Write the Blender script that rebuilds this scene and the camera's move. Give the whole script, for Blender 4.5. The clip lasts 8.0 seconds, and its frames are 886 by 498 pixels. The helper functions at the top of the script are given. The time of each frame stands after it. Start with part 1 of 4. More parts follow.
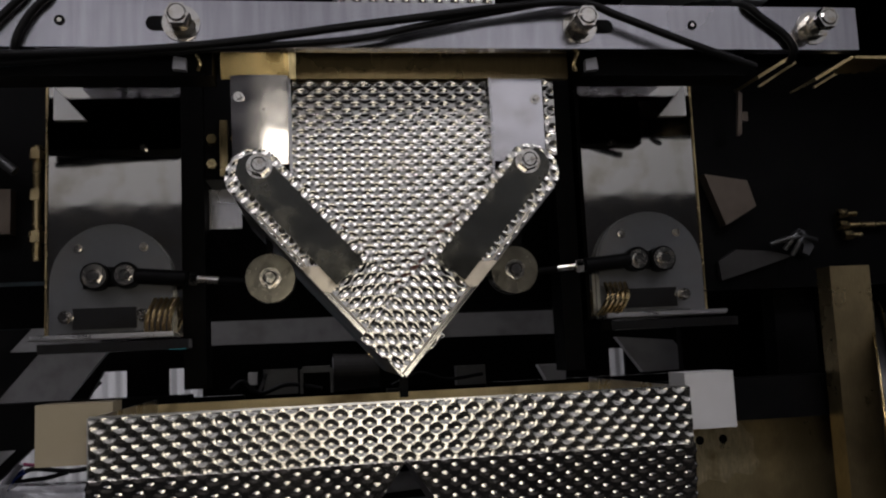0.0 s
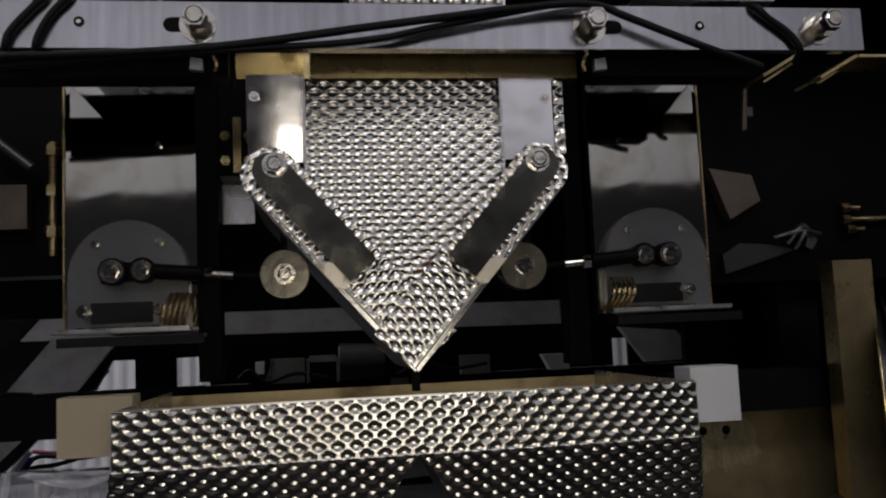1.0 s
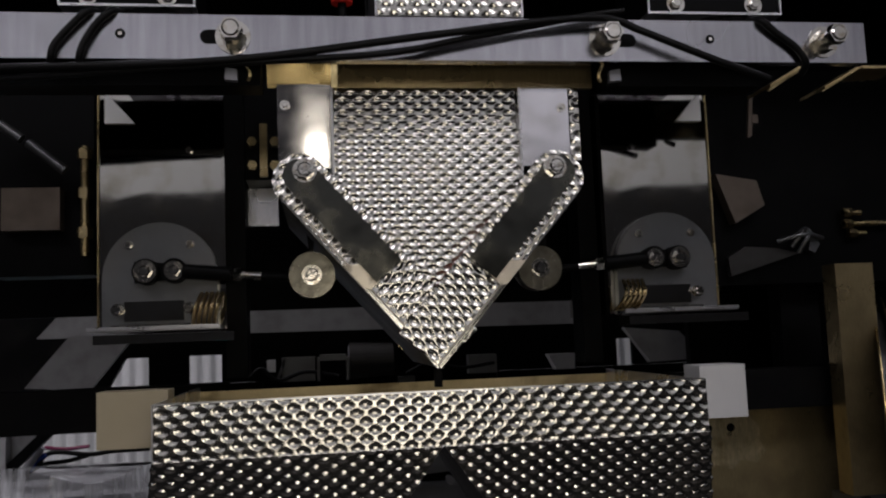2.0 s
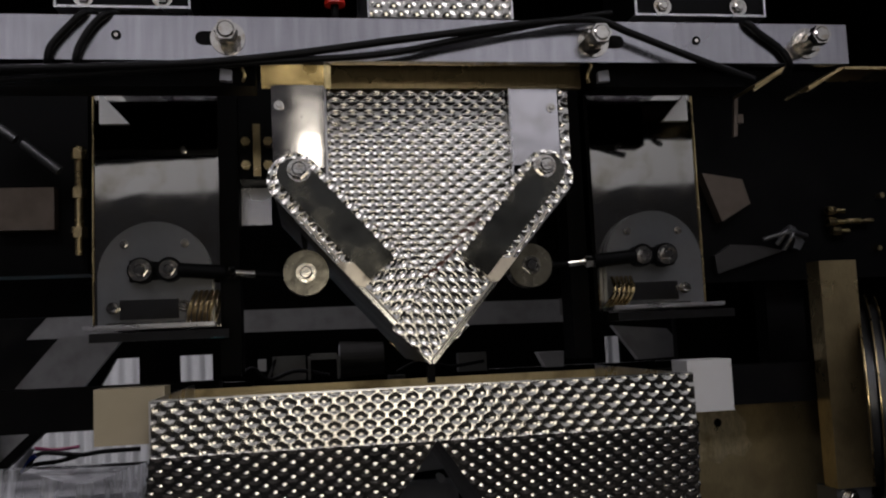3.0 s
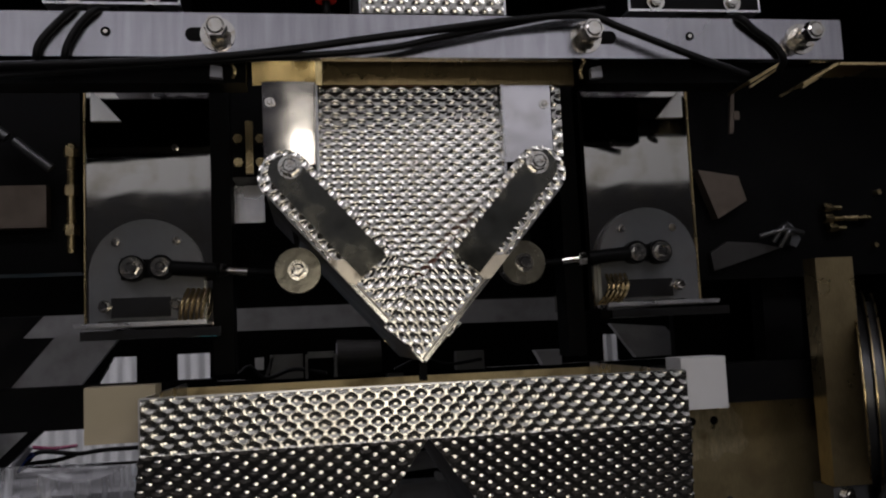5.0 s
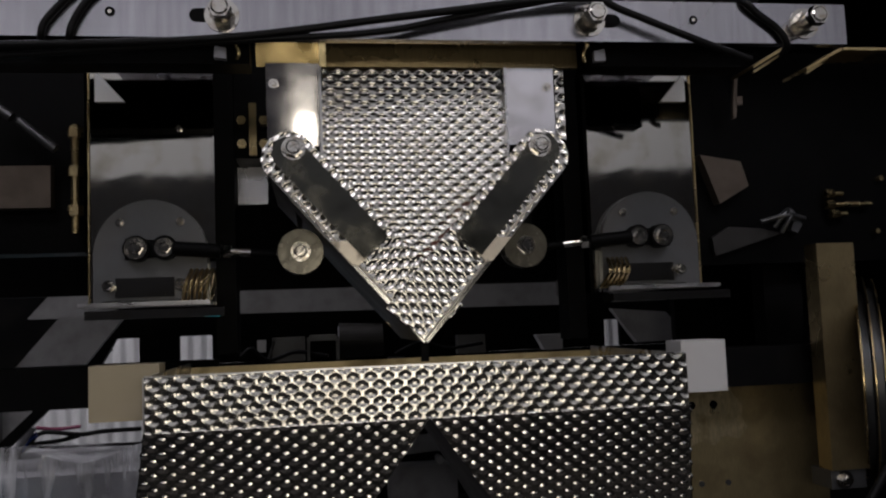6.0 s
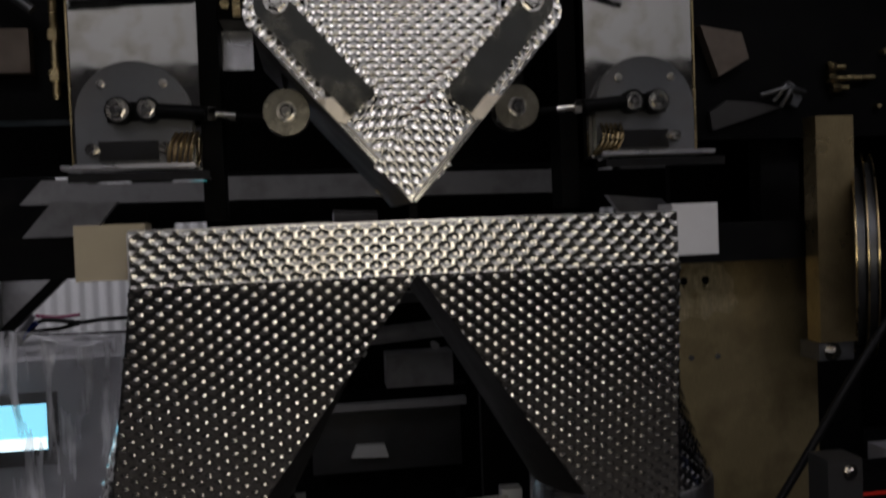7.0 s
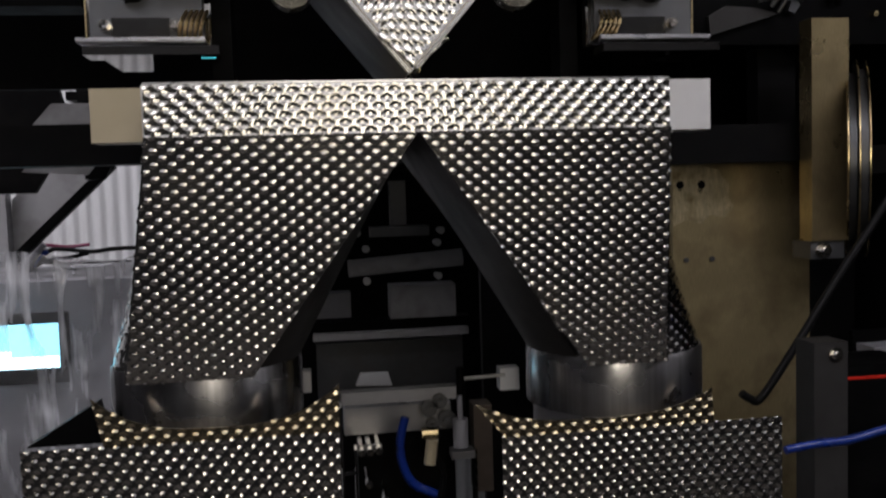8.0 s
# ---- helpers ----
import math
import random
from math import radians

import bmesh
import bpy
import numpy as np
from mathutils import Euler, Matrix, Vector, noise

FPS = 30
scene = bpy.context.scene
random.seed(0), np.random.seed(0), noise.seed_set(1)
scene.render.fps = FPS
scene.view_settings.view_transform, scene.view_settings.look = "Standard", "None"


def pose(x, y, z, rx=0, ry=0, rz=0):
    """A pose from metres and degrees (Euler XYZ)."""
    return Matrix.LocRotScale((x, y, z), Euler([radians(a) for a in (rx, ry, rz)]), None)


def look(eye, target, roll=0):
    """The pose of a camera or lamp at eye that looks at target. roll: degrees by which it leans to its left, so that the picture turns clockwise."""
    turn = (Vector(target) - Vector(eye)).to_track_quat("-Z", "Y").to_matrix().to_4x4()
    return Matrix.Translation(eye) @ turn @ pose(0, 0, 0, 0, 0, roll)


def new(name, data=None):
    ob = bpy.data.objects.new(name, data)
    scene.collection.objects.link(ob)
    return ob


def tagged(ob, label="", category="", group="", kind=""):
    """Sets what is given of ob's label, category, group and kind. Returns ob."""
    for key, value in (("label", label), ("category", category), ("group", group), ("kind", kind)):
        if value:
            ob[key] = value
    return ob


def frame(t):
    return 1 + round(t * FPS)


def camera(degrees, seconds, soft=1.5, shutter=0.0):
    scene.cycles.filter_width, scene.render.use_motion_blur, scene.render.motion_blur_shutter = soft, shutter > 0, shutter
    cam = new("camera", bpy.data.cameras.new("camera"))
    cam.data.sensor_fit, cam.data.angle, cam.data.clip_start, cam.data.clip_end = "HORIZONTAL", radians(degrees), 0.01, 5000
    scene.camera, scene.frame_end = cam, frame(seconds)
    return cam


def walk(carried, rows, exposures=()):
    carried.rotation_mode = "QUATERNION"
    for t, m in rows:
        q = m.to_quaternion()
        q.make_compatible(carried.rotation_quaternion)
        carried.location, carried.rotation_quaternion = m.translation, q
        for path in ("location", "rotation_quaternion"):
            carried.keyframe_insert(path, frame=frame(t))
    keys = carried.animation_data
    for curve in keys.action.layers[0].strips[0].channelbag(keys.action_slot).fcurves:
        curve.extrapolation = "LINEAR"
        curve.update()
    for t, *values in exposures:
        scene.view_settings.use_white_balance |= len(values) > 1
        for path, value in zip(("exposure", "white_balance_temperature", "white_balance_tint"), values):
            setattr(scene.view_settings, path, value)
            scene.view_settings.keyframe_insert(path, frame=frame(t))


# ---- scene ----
cam = camera(54.3, 8.0, soft=2.1, shutter=0.5)
PATH = [
    (0, (-0.027, -0.056, 1.53), (0.256, 1.911, 1.757), -2.6),
    (0.5, (-0.028, -0.058, 1.538), (0.262, 1.91, 1.743), -2.7),
    (1, (-0.038, -0.071, 1.538), (0.242, 1.9, 1.734), -2.5),
    (1.5, (-0.053, -0.089, 1.538), (0.218, 1.883, 1.735), -2.2),
    (3, (-0.069, -0.116, 1.534), (0.24, 1.85, 1.73), -2.5),
    (3.5, (-0.064, -0.114, 1.533), (0.242, 1.852, 1.73), -2.6),
    (4, (-0.061, -0.113, 1.534), (0.243, 1.854, 1.729), -2.7),
    (4.5, (-0.06, -0.113, 1.534), (0.248, 1.854, 1.728), -2.7),
    (6, (-0.061, -0.117, 1.529), (0.24, 1.854, 1.689), -2.2),
    (6.1, (-0.064, -0.118, 1.532), (0.244, 1.853, 1.673), -2.2),
    (6.5, (-0.062, -0.117, 1.516), (0.245, 1.858, 1.595), -1.9),
    (7, (-0.051, -0.105, 1.488), (0.244, 1.872, 1.428), -2.2),
    (7.5, (-0.051, -0.118, 1.446), (0.24, 1.857, 1.32), -2.0),
    (7.6, (-0.054, -0.122, 1.432), (0.24, 1.852, 1.306), -2.1),
    (7.8, (-0.053, -0.133, 1.406), (0.233, 1.843, 1.291), -1.8),
    (8, (-0.055, -0.142, 1.393), (0.225, 1.834, 1.261), -1.8),
]
walk(cam, [(t, look(eye, target, roll)) for t, eye, target, roll in PATH], exposures=[(0.0, -0.2), (6.0, -0.25), (6.5, -0.3), (7.0, -0.35), (7.5, -0.35), (7.8, 0.15), (8.0, 0.5)])

# ---- world and light ----
world = bpy.data.worlds.new("world")
scene.world = world
world.use_nodes = True
world.node_tree.nodes["Background"].inputs[0].default_value = (0.55, 0.62, 0.75, 1)
world.node_tree.nodes["Background"].inputs[1].default_value = 0.003
scene.view_settings.exposure = 0.0


def area(name, m, sx, sy, power, colour):
    d = bpy.data.lights.new(name, "AREA")
    d.shape, d.size, d.size_y, d.energy, d.color = "RECTANGLE", sx, sy, power, colour
    ob = new(name, d)
    ob.matrix_world = m
    return ob


# ---- materials ----
def mat(name, colour, metal=0.0, rough=0.5, grain=0.0, scale=60.0, stretch=(1, 1, 1), bump=0.0, dirt=None, dirt_amount=0.0,
        dirt_scale=18.0, rough_var=0.1, emit=None, strength=0.0, transmission=0.0, alpha=1.0, spec=0.5, wave=0.0):
    m = bpy.data.materials.new(name)
    m.use_nodes = True
    n, l = m.node_tree.nodes, m.node_tree.links
    b = n["Principled BSDF"]
    b.inputs["Metallic"].default_value, b.inputs["Roughness"].default_value = metal, rough
    b.inputs["Base Color"].default_value = (*colour, 1)
    b.inputs["Specular IOR Level"].default_value = spec
    tc = n.new("ShaderNodeTexCoord")
    mp = n.new("ShaderNodeMapping")
    mp.inputs["Scale"].default_value = stretch
    l.new(tc.outputs["Object"], mp.inputs[0])
    fine, broad = n.new("ShaderNodeTexNoise"), n.new("ShaderNodeTexNoise")
    fine.inputs["Scale"].default_value, fine.inputs["Detail"].default_value = scale, 5
    broad.inputs["Scale"].default_value, broad.inputs["Detail"].default_value = dirt_scale, 6
    l.new(mp.outputs[0], fine.inputs["Vector"])
    l.new(tc.outputs["Object"], broad.inputs["Vector"])
    ramp = n.new("ShaderNodeMapRange")
    ramp.inputs[1].default_value, ramp.inputs[2].default_value = 0.48, 0.72
    ramp.inputs[3].default_value, ramp.inputs[4].default_value = 0.0, dirt_amount
    l.new(broad.outputs["Fac"], ramp.inputs[0])
    mix = n.new("ShaderNodeMix")
    mix.data_type = "RGBA"
    hsv = n.new("ShaderNodeHueSaturation")
    hsv.inputs["Color"].default_value = (*colour, 1)
    val = n.new("ShaderNodeMapRange")
    val.inputs[3].default_value, val.inputs[4].default_value = 1 - grain, 1 + grain
    l.new(fine.outputs["Fac"], val.inputs[0])
    l.new(val.outputs[0], hsv.inputs["Value"])
    l.new(hsv.outputs[0], mix.inputs["A"])
    mix.inputs["B"].default_value = (*(dirt or [c * 0.4 for c in colour]), 1)
    l.new(ramp.outputs[0], mix.inputs["Factor"])
    l.new(mix.outputs["Result"], b.inputs["Base Color"])
    rr = n.new("ShaderNodeMapRange")
    rr.inputs[1].default_value, rr.inputs[2].default_value = 0.3, 0.7
    rr.inputs[3].default_value, rr.inputs[4].default_value = max(0.02, rough - rough_var), min(1.0, rough + rough_var)
    l.new(broad.outputs["Fac"], rr.inputs[0])
    l.new(rr.outputs[0], b.inputs["Roughness"])
    if wave:
        swell = n.new("ShaderNodeTexNoise")
        swell.inputs["Scale"].default_value, swell.inputs["Detail"].default_value = 16, 1.5
        l.new(tc.outputs["Object"], swell.inputs["Vector"])
        bp = n.new("ShaderNodeBump")
        bp.inputs["Strength"].default_value, bp.inputs["Distance"].default_value = min(1.0, wave), 0.0014 * max(1.0, wave)
        l.new(swell.outputs["Fac"], bp.inputs["Height"])
        l.new(bp.outputs[0], b.inputs["Normal"])
    if bump:
        bp = n.new("ShaderNodeBump")
        bp.inputs["Strength"].default_value, bp.inputs["Distance"].default_value = bump, 0.0006
        l.new(fine.outputs["Fac"], bp.inputs["Height"])
        l.new(bp.outputs[0], b.inputs["Normal"])
    if emit:
        b.inputs["Emission Color"].default_value = (*emit, 1)
        b.inputs["Emission Strength"].default_value = strength
    if transmission:
        b.inputs["Transmission Weight"].default_value = transmission
    if alpha < 1:
        b.inputs["Alpha"].default_value = alpha
    return m


STEEL = mat("dimpled stainless", (0.515, 0.503, 0.472), 1.0, 0.205, 0.06, 140, bump=0.12, dirt=(0.42, 0.37, 0.3), dirt_amount=0.35, rough_var=0.07)
CHUTE = mat("dimpled chute steel", (0.62, 0.605, 0.575), 1.0, 0.15, 0.06, 140, bump=0.12, dirt=(0.42, 0.37, 0.3), dirt_amount=0.35, rough_var=0.06)
# Golden reflections near the collars are painted into the wing's colour.
WING = mat("dimpled steel with golden reflections put in", (0.66, 0.57, 0.40), 1.0, 0.17, 0.08, 140, bump=0.12, dirt=(0.4, 0.28, 0.12), dirt_amount=0.6, rough_var=0.06)
POLISH = mat("polished stainless", (0.38, 0.37, 0.345), 1.0, 0.05, 0.04, 40, dirt=(0.2, 0.17, 0.11), dirt_amount=0.6, dirt_scale=28, rough_var=0.03, wave=0.22)
BRUSH = mat("brushed stainless", (0.6, 0.6, 0.62), 1.0, 0.3, 0.1, 30, (2, 30, 60), 0.15, dirt=(0.35, 0.35, 0.36), dirt_amount=0.4)
FLANGE = mat("bright sheet steel", (0.72, 0.71, 0.735), 1.0, 0.2, 0.04, 30, dirt=(0.5, 0.47, 0.42), dirt_amount=0.4, dirt_scale=30, wave=1.2)
# Vertical streaks in the rail's colour imitate its reflections.
RAIL = mat("rail steel with reflection streaks painted in", (0.455, 0.45, 0.485), 1.0, 0.18, 0.35, 12, (11, 1, 0.8), 0.06, dirt=(0.3, 0.3, 0.32), dirt_amount=0.6, dirt_scale=7, rough_var=0.1)
# Pale, barely metallic colour stands in for the highlight along the lip.
LIP = mat("lip edge whitened for its highlight", (0.92, 0.87, 0.78), 0.35, 0.42, 0.2, 150, bump=0.2, dirt=(0.5, 0.42, 0.3), dirt_amount=0.5, dirt_scale=60)
# Brass colour; on steel strips it paints in the warm highlight.
BRASSY = mat("brass, and steel with warm reflections painted in", (0.58, 0.46, 0.25), 1.0, 0.27, 0.2, 30, (40, 40, 3), 0.15, dirt=(0.3, 0.2, 0.08), dirt_amount=0.6)
HEADER = mat("header steel coloured by its warm reflection", (0.42, 0.33, 0.165), 1.0, 0.2, 0.15, 30, dirt=(0.1, 0.07, 0.025), dirt_amount=0.9, dirt_scale=26, wave=0.6)
WORN = mat("bare scratched golden steel", (0.60, 0.51, 0.31), 0.75, 0.36, 0.55, 30, (14, 14, 2), 0.4, dirt=(0.2, 0.14, 0.06), dirt_amount=0.8, dirt_scale=45)
TINT = mat("golden tinted steel", (0.62, 0.5, 0.28), 0.9, 0.48, 0.2, 25, (60, 10, 3), 0.2, dirt=(0.16, 0.1, 0.04), dirt_amount=0.8, dirt_scale=22)
# Gold of the reflection inside the hopper is put into the base colour.
GOLDCAST = mat("dimpled steel with golden reflection painted in", (0.68, 0.56, 0.36), 1.0, 0.24, 0.1, 140, bump=0.12, dirt=(0.2, 0.14, 0.07), dirt_amount=0.5)
# Steel with the shade of recessed parts put into its colour.
SHADE = mat("steel darkened as in shade", (0.055, 0.053, 0.052), 0.7, 0.5, 0.15, 60, bump=0.2, dirt=(0.05, 0.05, 0.05), dirt_amount=0.5)
# Upright bands of the collar's mirror image are drawn with colour grain.
COLLAR = mat("dark collar steel with reflection bands painted in", (0.36, 0.355, 0.36), 1.0, 0.27, 0.5, 18, (10, 10, 0.15), 0.1, dirt=(0.14, 0.13, 0.13), dirt_amount=0.6, dirt_scale=12)
DULL = mat("dull grey steel", (0.125, 0.128, 0.134), 0.8, 0.42, 0.1, 90, bump=0.2, dirt=(0.12, 0.11, 0.1), dirt_amount=0.5)
PLATE = mat("blotchy golden plate", (0.48, 0.39, 0.215), 0.80, 0.37, 0.25, 20, (30, 10, 4), 0.2, dirt=(0.16, 0.12, 0.06), dirt_amount=0.9, dirt_scale=12)
# Golden reflections of column and header are put into this base colour.
COLUMN = mat("dark golden steel", (0.40, 0.315, 0.17), 0.9, 0.3, 0.25, 20, (30, 10, 4), 0.2, dirt=(0.07, 0.05, 0.03), dirt_amount=0.7, dirt_scale=9)
DULLBROWN = mat("brown-stained steel", (0.11, 0.088, 0.07), 0.6, 0.5, 0.2, 60, bump=0.2, dirt=(0.06, 0.04, 0.03), dirt_amount=0.7)
BAR = mat("worn dark bar", (0.055, 0.055, 0.05), 0.95, 0.24, 0.15, 70, dirt=(0.20, 0.19, 0.15), dirt_amount=0.55, dirt_scale=34, wave=1.0)
SCUFF = mat("scuffed bare metal", (0.62, 0.56, 0.46), 0.9, 0.42, 0.12, 120, bump=0.3, dirt=(0.1, 0.08, 0.06), dirt_amount=0.8, dirt_scale=90)
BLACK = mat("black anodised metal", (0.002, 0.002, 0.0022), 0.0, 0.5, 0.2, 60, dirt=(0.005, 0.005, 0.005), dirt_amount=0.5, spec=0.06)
CABLE = mat("black cable sheath", (0.006, 0.006, 0.0065), 0.0, 0.45, 0.1, 60, spec=0.12)
PAINT = mat("grey painted frame", (0.36, 0.36, 0.37), 0.0, 0.45, 0.08, 50, bump=0.1, dirt=(0.15, 0.14, 0.13), dirt_amount=0.5)
# Near-black colour stands in for the deep shade behind the machine.
SHADEFILL = mat("near-black shade filler", (0.0035, 0.0035, 0.004), 0.0, 0.6, 0.15, 40, dirt=(0.012, 0.011, 0.01), dirt_amount=0.5, spec=0.08)
NYLON = mat("white nylon block", (0.48, 0.48, 0.48), 0.0, 0.5, 0.05, 60, bump=0.1, dirt=(0.45, 0.43, 0.4), dirt_amount=0.4)
CREAM = mat("cream nylon block", (0.36, 0.31, 0.21), 0.1, 0.35, 0.05, 60, bump=0.1, dirt=(0.4, 0.34, 0.24), dirt_amount=0.5)
SEAL = mat("rust-red silicone seal", (0.16, 0.03, 0.012), 0.0, 0.5, 0.25, 80, dirt=(0.05, 0.012, 0.006), dirt_amount=0.6)
RED = mat("red sugar-coated piece", (0.42, 0.03, 0.011), 0.0, 0.35, 0.25, 200, dirt=(0.6, 0.03, 0.008), dirt_amount=0.5, dirt_scale=60)
ACRYL = mat("scratched clear disc", (0.15, 0.14, 0.11), 0.6, 0.25, 0.4, 120, bump=0.5, dirt=(0.04, 0.035, 0.03), dirt_amount=0.9, dirt_scale=70)
FILM = mat("clear plastic wrap", (0.8, 0.82, 0.86), 0.0, 0.12, 0.1, 30, bump=0.8, alpha=0.38)
# creases in the wrap: long pale folds over a clearer film
_n, _l = FILM.node_tree.nodes, FILM.node_tree.links
_co, _mp, _no, _rg = _n.new("ShaderNodeTexCoord"), _n.new("ShaderNodeMapping"), _n.new("ShaderNodeTexNoise"), _n.new("ShaderNodeMapRange")
_mp.inputs["Rotation"].default_value = (0, 0.35, 0)
_mp.inputs["Scale"].default_value = (26, 10, 3.5)
_no.inputs["Scale"].default_value, _no.inputs["Detail"].default_value = 1.6, 5.0
_rg.inputs["From Min"].default_value, _rg.inputs["From Max"].default_value = 0.5, 0.72
_rg.inputs["To Min"].default_value, _rg.inputs["To Max"].default_value = 0.16, 0.85
_l.new(_co.outputs["Object"], _mp.inputs["Vector"])
_l.new(_mp.outputs[0], _no.inputs["Vector"])
_l.new(_no.outputs["Fac"], _rg.inputs["Value"])
_l.new(_rg.outputs[0], [k for k in _n if k.type == "BSDF_PRINCIPLED"][0].inputs["Alpha"])
SCREEN = mat("lit display", (0.1, 0.5, 0.8), 0.0, 0.3, 0.05, emit=(0.30, 0.80, 1.0), strength=1.4)
SCREENWHITE = mat("lit white display strip", (0.8, 0.8, 0.8), 0.0, 0.3, 0.05, emit=(0.85, 0.97, 1.0), strength=1.7)
WHITEBACK = mat("white corrugated sheet", (0.75, 0.76, 0.78), 0.0, 0.5, 0.08, 8, (40, 1, 1), 0.2)
WALL = mat("white wall panel", (0.78, 0.79, 0.8), 0.0, 0.6, 0.05, 3, dirt_scale=1.0, dirt_amount=0.15)
DADO = mat("dark machine cladding", (0.014, 0.014, 0.016), 0.0, 0.7, 0.2, 3, dirt_scale=1.5, dirt_amount=0.5)
FLOOR = mat("grey epoxy floor", (0.07, 0.065, 0.06), 0.0, 0.35, 0.08, 5, dirt_scale=1.5, dirt=(0.04, 0.036, 0.03), dirt_amount=0.4)
TUBE = mat("fluorescent diffuser", (0.9, 0.9, 0.9), 0.0, 0.5, emit=(0.93, 0.91, 1.0), strength=3.0)
WARMLENS = mat("warm lamp lens", (0.9, 0.85, 0.7), 0.0, 0.4, emit=(1.0, 0.87, 0.70), strength=0.1)
CASE = mat("grey plastic case", (0.2, 0.2, 0.22), 0.0, 0.45, 0.06, 40, dirt=(0.2, 0.2, 0.2), dirt_amount=0.3)
MAGENTA = mat("magenta wire", (0.18, 0.02, 0.07), 0.0, 0.4, 0.1, 60)
BLUE = mat("blue air hose", (0.004, 0.02, 0.16), 0.0, 0.3, 0.1, 60)
REDPL = mat("red plastic", (0.5, 0.02, 0.01), 0.0, 0.4, 0.1, 60)
CHROME = mat("bright zinc bolt", (0.62, 0.6, 0.56), 1.0, 0.13, 0.15, 200, bump=0.2, dirt=(0.35, 0.27, 0.15), dirt_amount=0.6, dirt_scale=120)
TEAL = mat("lit indicator", (0.1, 0.6, 0.7), 0.0, 0.3, emit=(0.1, 0.75, 0.9), strength=0.5)


# ---- mesh helpers ----
def part(name, bm, material, parent=None, label="", smooth=False, bevel=0.0):
    me = bpy.data.meshes.new(name)
    if bevel:
        bmesh.ops.bevel(bm, geom=[e for e in bm.edges if len(e.link_faces) == 2 and e.calc_face_angle() > 0.6], offset=bevel, segments=2,
                        profile=0.6, affect="EDGES", clamp_overlap=True)
    bmesh.ops.recalc_face_normals(bm, faces=bm.faces)
    bm.to_mesh(me)
    bm.free()
    me.materials.append(material)
    if smooth:
        me.polygons.foreach_set("use_smooth", [True] * len(me.polygons))
        me.set_sharp_from_angle(angle=radians(38))
    ob = new(name, me)
    if parent:
        ob.parent = parent
    return tagged(ob, label)


def thing(name, at, label, category, group="", kind=""):
    ob = new(name)
    ob.empty_display_size = 0.02
    ob.location = at
    return tagged(ob, label, category, group, kind)


def box(bm, x0, x1, y0, y1, z0, z1):
    vs = [bm.verts.new((x, y, z)) for z in (z0, z1) for y in (y0, y1) for x in (x0, x1)]
    for f in ((0, 1, 3, 2), (4, 6, 7, 5), (0, 4, 5, 1), (2, 3, 7, 6), (0, 2, 6, 4), (1, 5, 7, 3)):
        bm.faces.new([vs[i] for i in f])
    return bm


def boxes(*rows):
    bm = bmesh.new()
    for r in rows:
        box(bm, *r)
    return bm


def cyl(bm, p0, p1, r0, r1=None, n=24):
    a, b = Vector(p0), Vector(p1)
    q = (b - a).to_track_quat("Z", "Y").to_matrix()
    r1 = r0 if r1 is None else r1
    lo = [bm.verts.new(a + q @ Vector((r0 * math.cos(i * math.tau / n), r0 * math.sin(i * math.tau / n), 0))) for i in range(n)]
    hi = [bm.verts.new(b + q @ Vector((r1 * math.cos(i * math.tau / n), r1 * math.sin(i * math.tau / n), 0))) for i in range(n)]
    for i in range(n):
        bm.faces.new((lo[i], lo[(i + 1) % n], hi[(i + 1) % n], hi[i]))
    bm.faces.new(lo[::-1])
    bm.faces.new(hi)
    return bm


def prism(points, y0, y1):
    """A plate from an outline in x and z, from y0 to y1."""
    bm = bmesh.new()
    a = [bm.verts.new((x, y0, z)) for x, z in points]
    b = [bm.verts.new((x, y1, z)) for x, z in points]
    bm.faces.new(a), bm.faces.new(b[::-1])
    for i in range(len(a)):
        j = (i + 1) % len(a)
        bm.faces.new((a[i], b[i], b[j], a[j]))
    return bm


def hose(bm, points, r, n=10, steps=8):
    """A round cable through points, smoothed."""
    p = [Vector(q) for q in points]
    p = [2 * p[0] - p[1]] + p + [2 * p[-1] - p[-2]]
    line = []
    for i in range(1, len(p) - 2):
        for k in range(steps):
            t = k / steps
            line.append(0.5 * ((2 * p[i]) + (p[i + 1] - p[i - 1]) * t + (2 * p[i - 1] - 5 * p[i] + 4 * p[i + 1] - p[i + 2]) * t * t
                               + (3 * p[i] - p[i - 1] - 3 * p[i + 1] + p[i + 2]) * t ** 3))
    line.append(p[-2])
    rings = []
    for i, c in enumerate(line):
        d = line[min(i + 1, len(line) - 1)] - line[max(i - 1, 0)]
        q = d.to_track_quat("Z", "Y").to_matrix()
        rings.append([bm.verts.new(c + q @ Vector((r * math.cos(k * math.tau / n), r * math.sin(k * math.tau / n), 0))) for k in range(n)])
    for a, b in zip(rings, rings[1:]):
        for k in range(n):
            bm.faces.new((a[k], a[(k + 1) % n], b[(k + 1) % n], b[k]))
    bm.faces.new(rings[0][::-1]), bm.faces.new(rings[-1])
    return bm


PITCH_X, PITCH_Z, DEPTH = 0.0150, 0.0164, 0.0013


